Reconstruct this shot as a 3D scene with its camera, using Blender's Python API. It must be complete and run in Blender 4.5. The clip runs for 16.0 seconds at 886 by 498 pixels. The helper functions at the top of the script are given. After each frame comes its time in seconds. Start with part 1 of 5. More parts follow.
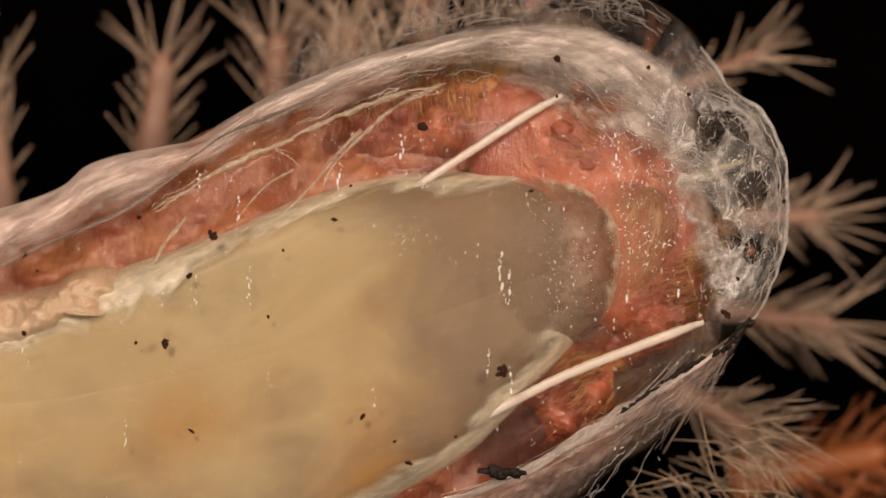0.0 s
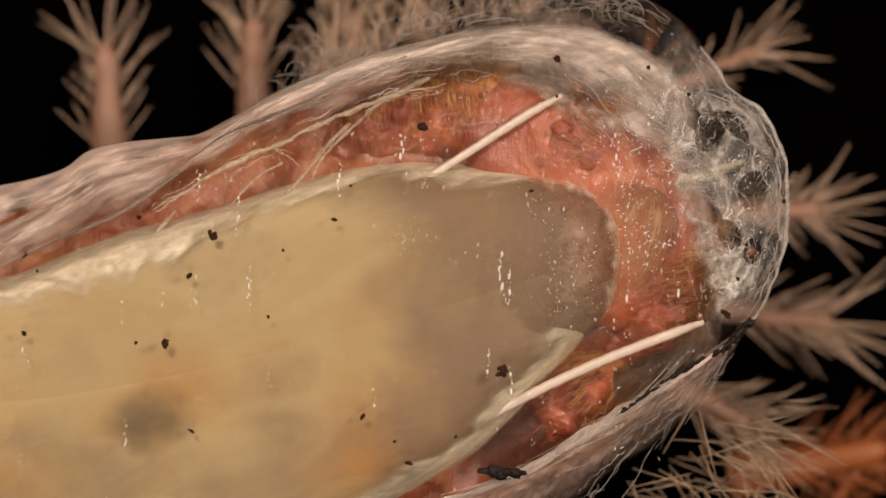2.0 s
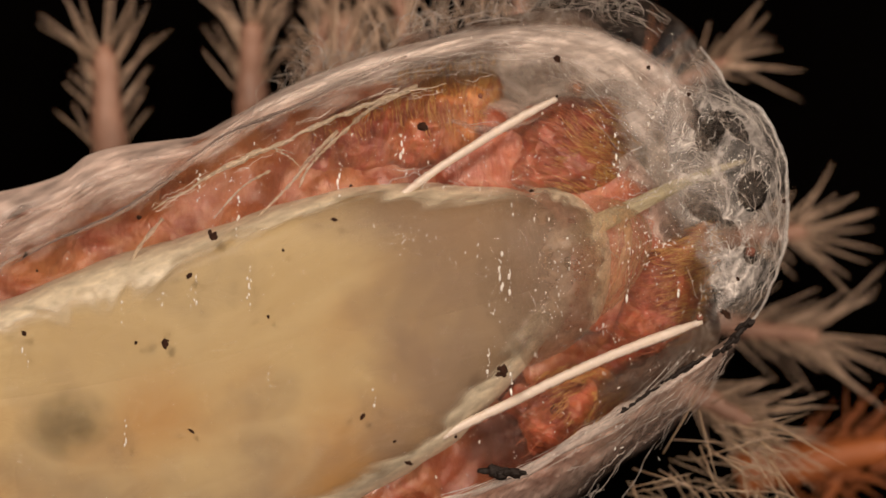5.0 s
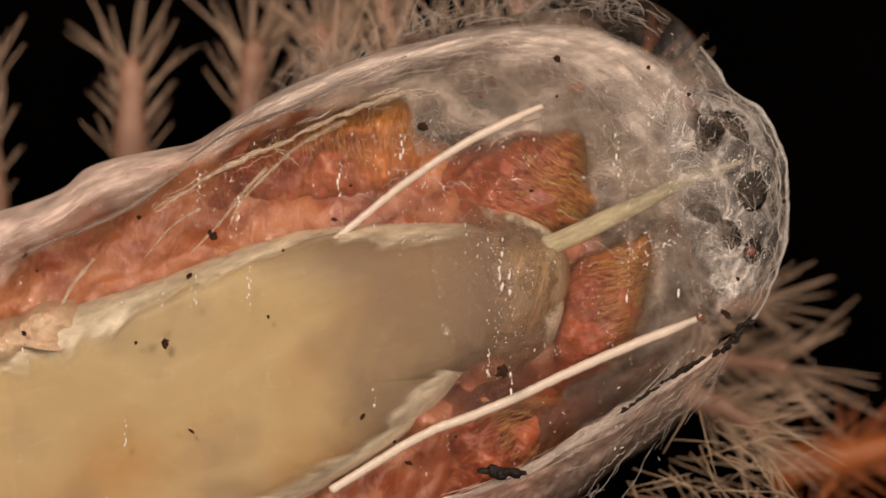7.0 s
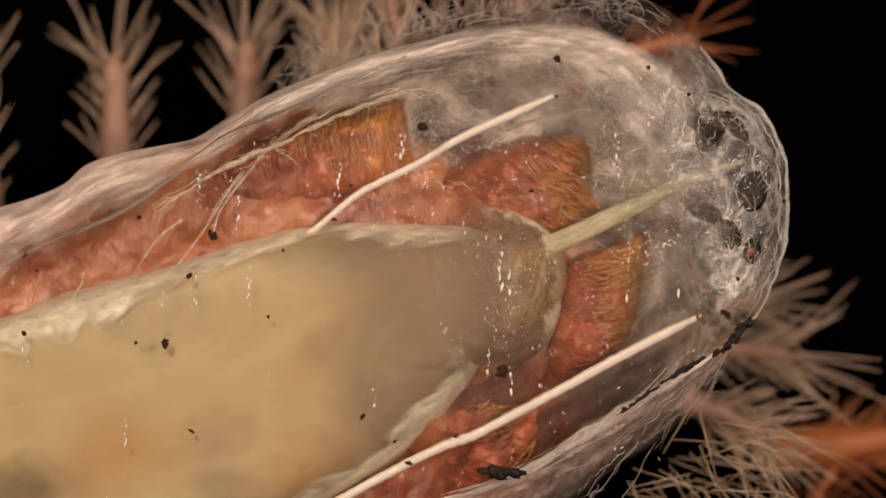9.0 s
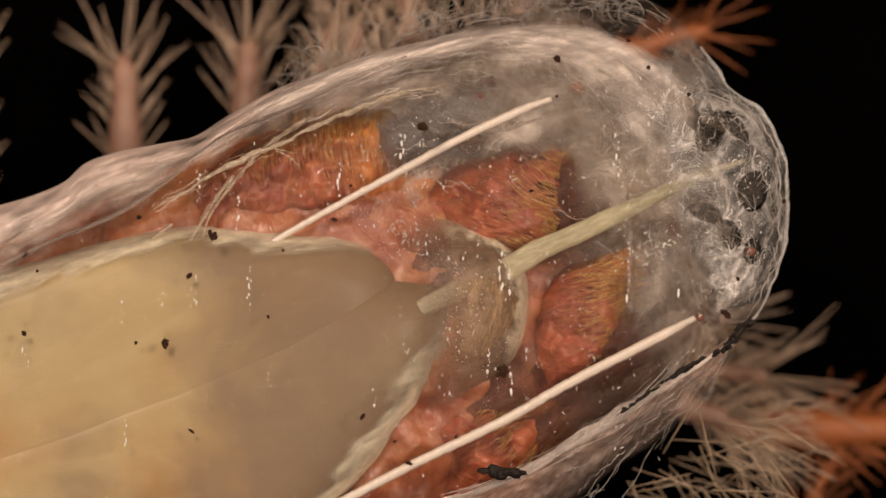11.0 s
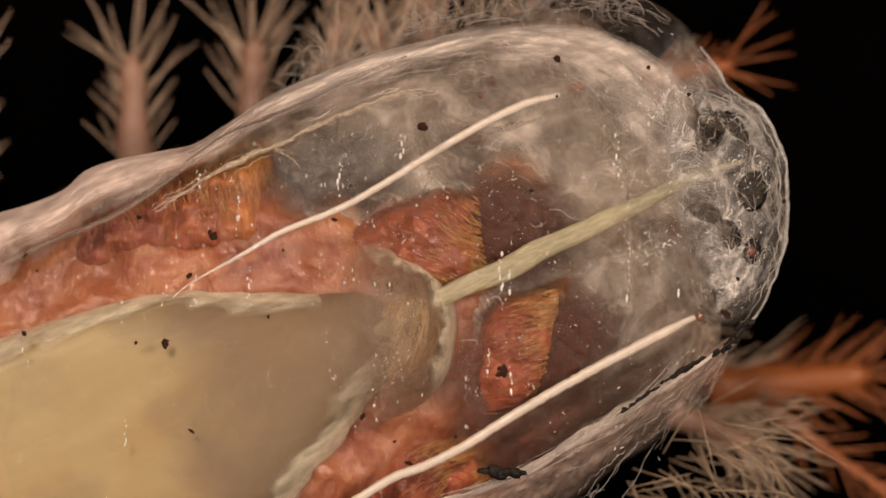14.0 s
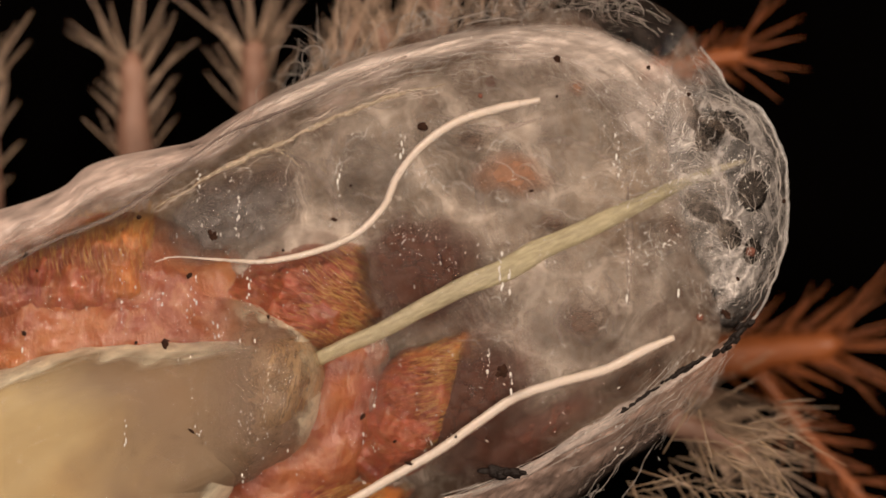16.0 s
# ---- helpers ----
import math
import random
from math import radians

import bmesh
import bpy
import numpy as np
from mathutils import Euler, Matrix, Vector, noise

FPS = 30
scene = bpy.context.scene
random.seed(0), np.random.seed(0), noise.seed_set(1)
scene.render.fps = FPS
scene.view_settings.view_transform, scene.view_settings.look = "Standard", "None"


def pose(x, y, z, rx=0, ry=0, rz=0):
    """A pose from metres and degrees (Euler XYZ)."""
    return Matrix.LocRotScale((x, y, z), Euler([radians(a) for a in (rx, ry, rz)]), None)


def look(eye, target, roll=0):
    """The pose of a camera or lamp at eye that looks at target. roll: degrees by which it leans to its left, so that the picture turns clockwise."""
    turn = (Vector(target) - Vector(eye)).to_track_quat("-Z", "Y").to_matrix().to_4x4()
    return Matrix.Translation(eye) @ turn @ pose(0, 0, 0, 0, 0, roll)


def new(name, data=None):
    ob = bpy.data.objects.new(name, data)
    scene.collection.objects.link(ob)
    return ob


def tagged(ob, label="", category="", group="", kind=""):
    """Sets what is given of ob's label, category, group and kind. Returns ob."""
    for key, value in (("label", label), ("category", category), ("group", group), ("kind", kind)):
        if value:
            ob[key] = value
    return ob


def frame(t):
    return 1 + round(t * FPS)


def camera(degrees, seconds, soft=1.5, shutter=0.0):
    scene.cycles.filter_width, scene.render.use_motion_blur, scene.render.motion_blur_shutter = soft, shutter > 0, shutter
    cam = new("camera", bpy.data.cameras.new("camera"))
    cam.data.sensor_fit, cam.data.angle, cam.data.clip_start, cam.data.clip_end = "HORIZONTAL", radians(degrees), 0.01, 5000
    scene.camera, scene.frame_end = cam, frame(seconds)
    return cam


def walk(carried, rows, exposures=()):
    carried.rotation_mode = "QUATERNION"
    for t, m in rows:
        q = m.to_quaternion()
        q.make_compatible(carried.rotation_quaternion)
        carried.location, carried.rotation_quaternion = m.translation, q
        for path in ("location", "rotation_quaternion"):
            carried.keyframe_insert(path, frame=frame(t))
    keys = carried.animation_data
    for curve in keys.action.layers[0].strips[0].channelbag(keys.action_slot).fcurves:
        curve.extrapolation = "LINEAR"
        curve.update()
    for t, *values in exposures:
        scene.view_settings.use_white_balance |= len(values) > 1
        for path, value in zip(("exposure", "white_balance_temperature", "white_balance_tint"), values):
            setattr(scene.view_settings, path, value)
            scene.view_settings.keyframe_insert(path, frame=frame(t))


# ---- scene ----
# The end of a moulting caterpillar, a few millimetres across, seen from straight above through a close-up lens.
cam = camera(6.9, 16.0)
EYE = 0.105                      # the lens stands 105 mm over the dark table
EYE_POSE = pose(0, 0, EYE)
walk(cam, [(0.0, EYE_POSE), (16.0, EYE_POSE)])
cam.data.dof.use_dof = True
cam.data.dof.focus_distance = 0.1011
cam.data.dof.aperture_fstop = 104

# ---- light ----
world = bpy.data.worlds.new("world")
world.use_nodes = True
world.node_tree.nodes["Background"].inputs[0].default_value = (0.9, 0.8, 0.7, 1)
world.node_tree.nodes["Background"].inputs[1].default_value = 0.02
scene.world = world
scene.view_settings.exposure = 0.0


def area_lamp(name, eye, target, size, watts, colour):
    lamp = bpy.data.lights.new(name, "AREA")
    lamp.shape, lamp.size, lamp.energy, lamp.color = "DISK", size, watts, colour
    ob = new(name, lamp)
    ob.matrix_world = look(eye, target)
    return ob


area_lamp("key_lamp", (-0.06, 0.085, 0.16), (0, 0, 0.003), 0.05, 0.25, (1.0, 0.80, 0.65))
area_lamp("side_lamp", (0.11, 0.04, 0.13), (0, 0, 0.003), 0.045, 0.18, (1.0, 0.80, 0.64))
area_lamp("front_lamp", (-0.02, -0.08, 0.16), (0, 0, 0.003), 0.06, 0.09, (1.0, 0.83, 0.70))

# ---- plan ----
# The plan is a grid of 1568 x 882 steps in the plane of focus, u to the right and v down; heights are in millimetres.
STEP = math.tan(radians(6.9 / 2)) / 784


def grain(z):
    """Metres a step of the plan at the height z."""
    return STEP * (EYE - z * 0.001)


def spot(u, v, z):
    return Vector(((u - 784) * grain(z), (441 - v) * grain(z), z * 0.001))


def place(u, v, z, turn=0):
    p = spot(u, v, z)
    return pose(p.x, p.y, p.z, 0, 0, turn)


def smooth(points, n, closed=False):
    """n points evenly along a Catmull-Rom curve."""
    p = [np.array(q, float) for q in points]
    m = len(p)
    out = []
    for i in range(m if closed else m - 1):
        if closed:
            a, b, c, d = p[i - 1], p[i], p[(i + 1) % m], p[(i + 2) % m]
        else:
            b, c = p[i], p[i + 1]
            a = p[i - 1] if i else 2 * b - c
            d = p[i + 2] if i + 2 < m else 2 * c - b
        for t in np.linspace(0, 1, 24, endpoint=False):
            out.append(0.5 * (2 * b + (c - a) * t + (2 * a - 5 * b + 4 * c - d) * t * t + (3 * b - a - 3 * c + d) * t ** 3))
    out.append(p[0] if closed else p[-1])
    out = np.array(out)
    s = np.concatenate([[0], np.cumsum(np.linalg.norm(np.diff(out, axis=0), axis=1))])
    want = np.linspace(0, s[-1], n + 1)[:-1] if closed else np.linspace(0, s[-1], n)
    return np.stack([np.interp(want, s, out[:, k]) for k in range(out.shape[1])], 1)


def rough(x, y, z, scale, depth=3):
    return noise.fractal(Vector((x * scale, y * scale, z * scale)), 1.0, 2.0, depth)


# ---- meshes ----
class Shape:
    """Gathers vertices and faces for one mesh."""

    def __init__(self):
        self.verts, self.faces, self.thick = [], [], []

    def grid(self, rows, closed=False):
        """Joins rows of points, each of the same length, into a sheet."""
        base, w = len(self.verts), len(rows[0])
        for row in rows:
            self.verts.extend(tuple(q) for q in row)
        for i in range(len(rows) - 1):
            for j in range(w if closed else w - 1):
                k = (j + 1) % w
                self.faces.append((base + i * w + j, base + i * w + k, base + (i + 1) * w + k, base + (i + 1) * w + j))

    def tube(self, points, radii, sides=6):
        """A round tube through points."""
        pts = [Vector(q) for q in points]
        rows = []
        side = None
        for i, q in enumerate(pts):
            way = (pts[min(i + 1, len(pts) - 1)] - pts[max(i - 1, 0)]).normalized()
            if side is None:
                side = way.orthogonal().normalized()
            side = (side - way * side.dot(way)).normalized()
            other = way.cross(side)
            r = radii[i] if hasattr(radii, "__len__") else radii
            rows.append([q + (side * math.cos(a) + other * math.sin(a)) * r for a in (2 * math.pi * k / sides for k in range(sides))])
        base = len(self.verts)
        self.grid(rows, True)
        self.faces.append(tuple(base + k for k in reversed(range(sides))))
        last = base + (len(rows) - 1) * sides
        self.faces.append(tuple(last + k for k in range(sides)))

    def lump(self, centre, size, seed, uneven=0.25, rings=6, sides=9):
        """A small uneven grain."""
        c = Vector(centre)
        rows = []
        for i in range(rings + 1):
            a = math.pi * i / rings
            row = []
            for j in range(sides):
                b = 2 * math.pi * j / sides
                d = Vector((math.sin(a) * math.cos(b), math.sin(a) * math.sin(b), math.cos(a)))
                k = 1 + uneven * noise.noise(d * 1.7 + Vector((seed * 3.1, seed, 0)))
                row.append(c + Vector((d.x * size[0] * k, d.y * size[1] * k, d.z * size[2] * k)))
            rows.append(row)
        self.grid(rows, True)

    def mesh(self, name, material, shade=True):
        me = bpy.data.meshes.new(name)
        me.from_pydata(self.verts, [], self.faces)
        if shade:
            me.polygons.foreach_set("use_smooth", [True] * len(me.polygons))
        me.materials.append(material)
        if self.thick:
            me.attributes.new("thick", "FLOAT", "POINT").data.foreach_set("value", self.thick)
        me.update()
        return me


def part(name, shape, material, parent, label="", shade=True):
    """Links a shape as one mesh under a thing or a part."""
    ob = new(name, shape.mesh(name, material, shade))
    ob.parent = parent
    return tagged(ob, label=label)


def pillow(outline, at, z, rise, sink, power=3.0, bump=0.0, bump_scale=1.0, waves=0.0, seed=0, around=150, rings=34, tilt=0.0):
    """A closed, domed body over an outline on the plan, about its own pivot 'at'. rise and sink: millimetres above and below z."""
    k = grain(z)
    edge = smooth(outline, around, True)
    centre = edge.mean(0)
    sh = Shape()
    for up in (1, -1):
        rows = []
        for i in range(rings + 1):
            r = 1 - (1 - i / rings) ** 1.7
            row = []
            for q in edge:
                wob = 1 + 0.03 * waves * noise.noise(Vector((q[0] * 0.02, q[1] * 0.02, seed))) * r
                u, v = centre + (q - centre) * r * wob
                h = max(0.0, 1 - r ** power) ** 0.5
                x, y = (u - at[0]) * k, (at[1] - v) * k
                zz = (rise if up > 0 else -sink) * h + tilt * (at[1] - v) / 100
                if bump and up > 0:
                    zz += bump * h * rough(x * 1000, y * 1000, seed, bump_scale)
                row.append((x, y, zz * 0.001))
            rows.append(row if up > 0 else row[::-1])
        sh.grid(rows, True)
    return sh


def sheet(inner, outer, n, m, height, wrinkle=0.05, wrinkle_scale=1.5, seed=0, thin=(0.35, 0.0), ends=0.0):
    """An open sheet of skin between two lines of the plan. height(s, t): millimetres. thin: how much of its width thins out at either edge."""
    a, b = smooth(inner, n), smooth(outer, n)
    rows, thick = [], []
    for i in range(n):
        row = []
        for j in range(m):
            t = j / (m - 1)
            u, v = a[i] * (1 - t) + b[i] * t
            z = height(i / (n - 1), t)
            z += wrinkle * rough(i * 0.02 * wrinkle_scale, t * 2.2 * wrinkle_scale, seed, 1.0, 5)
            row.append(spot(u, v, z))
            uneven = 0.5 + 0.9 * rough(i * 0.05, t * 2, seed + 3, 1.0)
            first = thin[0](i / (n - 1)) if callable(thin[0]) else thin[0]
            body = min(1.0, max(0.0, t / first - uneven * 0.6 + 0.1)) if first else 1.0
            body *= min(1.0, max(0.0, (1 - t) / thin[1])) if thin[1] else 1.0
            if ends:
                body *= min(1.0, i / (n - 1) / ends, (1 - i / (n - 1)) / ends)
            thick.append(body)
        rows.append(row)
    sh = Shape()
    sh.thick = thick
    sh.grid(rows)
    return sh


# ---- materials ----
class Nodes:
    def __init__(self, name):
        self.material = bpy.data.materials.new(name)
        self.material.use_nodes = True
        self.tree = self.material.node_tree
        self.tree.nodes.clear()
        self.out = self.add("ShaderNodeOutputMaterial")

    def add(self, kind, **settings):
        node = self.tree.nodes.new(kind)
        for key, value in settings.items():
            setattr(node, key, value)
        return node

    def link(self, a, b):
        self.tree.links.new(a, b)

    def coords(self, stretch=(1, 1, 1), turn=0):
        tex = self.add("ShaderNodeTexCoord")
        m = self.add("ShaderNodeMapping", vector_type="TEXTURE")
        m.inputs["Scale"].default_value = [0.001 / s for s in stretch]
        m.inputs["Rotation"].default_value = (0, 0, radians(-turn))
        self.link(tex.outputs["Object"], m.inputs["Vector"])
        return m.outputs[0]

    def noise(self, scale, detail=4, rough_=0.55, stretch=(1, 1, 1), turn=0, distort=0.0):
        n = self.add("ShaderNodeTexNoise")
        n.inputs["Scale"].default_value = scale
        n.inputs["Detail"].default_value = detail
        n.inputs["Roughness"].default_value = rough_
        n.inputs["Distortion"].default_value = distort
        self.link(self.coords(stretch, turn), n.inputs["Vector"])
        return n.outputs[0]

    def ramp(self, source, stops):
        r = self.add("ShaderNodeValToRGB")
        e = r.color_ramp.elements
        while len(e) < len(stops):
            e.new(0.5)
        for el, (p, c) in zip(e, stops):
            el.position = p
            el.color = (*c, 1) if hasattr(c, "__len__") else (c, c, c, 1)
        self.link(source, r.inputs[0])
        return r.outputs[0]

    def mix(self, factor, a, b, blend="MIX"):
        n = self.add("ShaderNodeMix", data_type="RGBA", blend_type=blend)
        for sock, value in ((n.inputs[0], factor), (n.inputs[6], a), (n.inputs[7], b)):
            if hasattr(value, "is_linked"):
                self.link(value, sock)
            elif hasattr(value, "__len__"):
                sock.default_value = (*value, 1)
            else:
                sock.default_value = value
        return n.outputs[2]

    def bump(self, source, strength, distance):
        b = self.add("ShaderNodeBump")
        b.inputs["Strength"].default_value = strength
        b.inputs["Distance"].default_value = distance * 0.001
        self.link(source, b.inputs["Height"])
        return b.outputs[0]

    def surface(self, colour, roughness=0.4, normal=None, sss=0.0, radius=(0.5, 0.25, 0.12), spec=0.5, coat=0.0, coat_rough=0.1, transmission=0.0):
        p = self.add("ShaderNodeBsdfPrincipled")
        if hasattr(colour, "is_linked"):
            self.link(colour, p.inputs["Base Color"])
        else:
            p.inputs["Base Color"].default_value = (*colour, 1)
        if hasattr(roughness, "is_linked"):
            self.link(roughness, p.inputs["Roughness"])
        else:
            p.inputs["Roughness"].default_value = roughness
        p.inputs["Subsurface Weight"].default_value = sss
        p.inputs["Subsurface Radius"].default_value = radius
        p.inputs["Subsurface Scale"].default_value = 0.001
        p.inputs["Specular IOR Level"].default_value = spec
        p.inputs["Coat Weight"].default_value = coat
        p.inputs["Coat Roughness"].default_value = coat_rough
        p.inputs["Transmission Weight"].default_value = transmission
        if normal is not None:
            self.link(normal, p.inputs["Normal"])
            self.link(normal, p.inputs["Coat Normal"])
        return p.outputs[0]

    def see_through(self, shader, cover):
        """Lets a thin film show what lies behind it: cover 0 is clear, 1 is dense."""
        clear = self.add("ShaderNodeBsdfTransparent")
        m = self.add("ShaderNodeMixShader")
        if hasattr(cover, "is_linked"):
            self.link(cover, m.inputs[0])
        else:
            m.inputs[0].default_value = cover
        self.link(clear.outputs[0], m.inputs[1])
        self.link(shader, m.inputs[2])
        return m.outputs[0]

    def done(self, shader):
        self.link(shader, self.out.inputs[0])
        return self.material


def sac_material(name, pale, brown, gold, cloud):
    n = Nodes(name)
    c = n.mix(n.ramp(n.noise(0.26, 1.5, 0.4), [(0.45, 0.0), (0.57, 1.0)]), pale, brown)
    c = n.mix(n.ramp(n.noise(0.34, 2, 0.4, turn=30), [(0.44, 0.0), (0.62, 0.85)]), c, gold)
    c = n.mix(n.ramp(n.noise(0.62, 3, 0.5, turn=70), [(0.50, 0.0), (0.72, 0.6)]), c, cloud)
    c = n.mix(n.ramp(n.noise(0.5, 7, 0.65, (0.5, 1.6, 1), -20, 1.5), [(0.45, 0.0), (0.60, 0.16), (0.75, 0.0)]), c, (0.58, 0.48, 0.28))
    sep = n.add("ShaderNodeSeparateXYZ")
    n.link(n.coords(), sep.inputs[0])
    add = n.add("ShaderNodeMath", operation="ADD")
    n.link(sep.outputs[0], add.inputs[0])
    n.link(n.ramp(n.noise(0.5, 4, 0.5, distort=0.6), [(0.3, 0.0), (0.7, 2.0)]), add.inputs[1])
    span = n.add("ShaderNodeMapRange")
    for key, value in zip(("From Min", "From Max", "To Min", "To Max"), (0.2, 1.8, 0.0, 0.85)):
        span.inputs[key].default_value = value
    n.link(add.outputs[0], span.inputs["Value"])
    c = n.mix(span.outputs[0], c, (0.188, 0.125, 0.078))
    b = n.bump(n.noise(2.2, 5, 0.6, (0.6, 1.3, 1), -20, 1.0), 0.22, 0.08)
    return n.done(n.surface(c, 0.55, b, spec=0.25, coat=0.06, coat_rough=0.2))


SAC = sac_material("sac", (0.39, 0.285, 0.138), (0.232, 0.155, 0.088), (0.34, 0.175, 0.05), (0.18, 0.130, 0.078))


def flesh_material(name, a, b_, dark, scale=0.9, tip=None, grainy=(1, 0.4, 1), turn=0):
    """Wet flesh. tip: colour, way in degrees, and the stretch in millimetres from the pivot over which it sets in."""
    n = Nodes(name)
    c = n.mix(n.ramp(n.noise(scale, 3, 0.5, distort=0.5), [(0.38, 0.0), (0.62, 1.0)]), a, b_)
    c = n.mix(n.ramp(n.noise(scale * 2.6, 5, 0.6, distort=0.8), [(0.48, 0.0), (0.72, 0.6)]), c, dark)
    if tip:
        colour, way, start, end = tip
        sep = n.add("ShaderNodeSeparateXYZ")
        n.link(n.coords((1, 1, 1), -way), sep.inputs[0])
        add = n.add("ShaderNodeMath", operation="ADD")
        n.link(sep.outputs[0], add.inputs[0])
        n.link(n.ramp(n.noise(1.5, 4), [(0.3, 0.0), (0.7, 0.9)]), add.inputs[1])
        span = n.add("ShaderNodeMapRange")
        span.inputs["From Min"].default_value, span.inputs["From Max"].default_value = start + 0.45, end + 0.45
        n.link(add.outputs[0], span.inputs["Value"])
        c = n.mix(span.outputs[0], c, colour)
        c = n.mix(n.ramp(n.noise(6, 4, 0.6, grainy, turn), [(0.42, 0.0), (0.62, 0.5)]), c, [q * 0.45 for q in colour])
    h = n.mix(0.5, n.noise(2.2, 6, 0.62, distort=1.2), n.noise(9, 4, 0.6, grainy, turn))
    return n.done(n.surface(c, 0.32, n.bump(h, 0.65, 0.15), sss=0.25, radius=(0.5, 0.2, 0.1), coat=0.8, coat_rough=0.08))


FLESH = flesh_material("flesh", (0.40, 0.140, 0.050), (0.26, 0.060, 0.021), (0.49, 0.215, 0.090))
ROLL = flesh_material("roll", (0.56, 0.40, 0.26), (0.48, 0.31, 0.19), (0.62, 0.47, 0.32))
DEEP = flesh_material("deep_flesh", (0.44, 0.108, 0.036), (0.26, 0.045, 0.015), (0.54, 0.24, 0.105), 0.75)
RUSTS = ((0.38, 0.082, 0.038), (0.20, 0.036, 0.022), (0.48, 0.165, 0.09))
FOLD_A = flesh_material("fold_flesh", *RUSTS, 1.2, ((0.62, 0.225, 0.045), 50, -0.35, 0.9), (2.0, 0.3, 1), 10)
FOLD_B = flesh_material("fold_flesh", *RUSTS, 1.2, ((0.60, 0.22, 0.045), -10, 0.4, 1.3), (0.3, 2.0, 1), 30)
FOLD_C = flesh_material("fold_flesh", *RUSTS, 1.2, ((0.58, 0.20, 0.04), 35, 0.3, 1.2), (0.3, 2.0, 1), 25)


def hair_material(name, colour, rough_=0.3):
    n = Nodes(name)
    return n.done(n.surface(n.mix(n.noise(2.0), colour, [q * 0.6 for q in colour]), rough_, sss=0.2, coat=0.3))


GOLD_HAIR = hair_material("gold_hair", (0.70, 0.38, 0.10))
RUST_HAIR = hair_material("rust_hair", (0.46, 0.13, 0.05))
PALE_HAIR = hair_material("pale_hair", (0.50, 0.34, 0.22))


def film_material(name, colour, low, high, scale=1.2, stretch=(1, 1, 1), turn=0, shine=0.14, gloss=0.02, fade=None, thick=False, back=0.35, relief=0.9, dirt=0.72, stops=(0.36, 0.50, 0.66), coat=0.5, spec=0.5):
    """Thin skin: milky where it is thick or wrinkled, clear between, with a wet gloss. fade: it thins out along u between two places (mm)."""
    n = Nodes(name)
    f = n.noise(scale, 7, 0.65, stretch, turn, 0.9)
    g = n.noise(scale * 6, 5, 0.62, stretch, turn, 0.4)
    both = n.mix(0.4, f, g)
    cover = n.ramp(both, [(stops[0], low), (stops[1], low + (high - low) * 0.45), (stops[2], high)])
    if fade:
        sep = n.add("ShaderNodeSeparateXYZ")
        n.link(n.coords(), sep.inputs[0])
        span = n.add("ShaderNodeMapRange")
        for key, value in zip(("From Min", "From Max", "To Min", "To Max"), (*fade, 1.0, 0.0)):
            span.inputs[key].default_value = value
        n.link(sep.outputs[0], span.inputs["Value"])
        thin_ = n.add("ShaderNodeMath", operation="MULTIPLY")
        n.link(cover, thin_.inputs[0])
        n.link(span.outputs[0], thin_.inputs[1])
        cover = thin_.outputs[0]
    if thick:
        at = n.add("ShaderNodeAttribute", attribute_name="thick")
        less = n.add("ShaderNodeMath", operation="MULTIPLY")
        n.link(cover, less.inputs[0])
        n.link(at.outputs["Fac"], less.inputs[1])
        cover = less.outputs[0]
    b = n.bump(both, relief, 0.10)
    milky = n.surface(n.mix(n.ramp(g, [(0.35, 0.0), (0.65, 1.0)]), [q * dirt for q in colour], colour), 0.4, b, spec=spec, coat=coat, coat_rough=shine)
    thin = n.add("ShaderNodeBsdfTranslucent")
    thin.inputs[0].default_value = (*colour, 1)
    m = n.add("ShaderNodeMixShader")
    m.inputs[0].default_value = back
    n.link(milky, m.inputs[1])
    n.link(thin.outputs[0], m.inputs[2])
    wet = n.add("ShaderNodeBsdfGlossy")
    wet.inputs["Roughness"].default_value = shine * 0.7
    fine = n.mix(0.5, f, n.noise(7.0, 5, 0.6, (1.6, 0.7, 1), 0, 1.0))
    n.link(n.bump(fine, 1.0, 0.16), wet.inputs["Normal"])
    top = n.add("ShaderNodeMixShader")
    top.inputs[0].default_value = gloss
    n.link(n.see_through(m.outputs[0], cover), top.inputs[1])
    n.link(wet.outputs[0], top.inputs[2])
    return n.done(top.outputs[0])


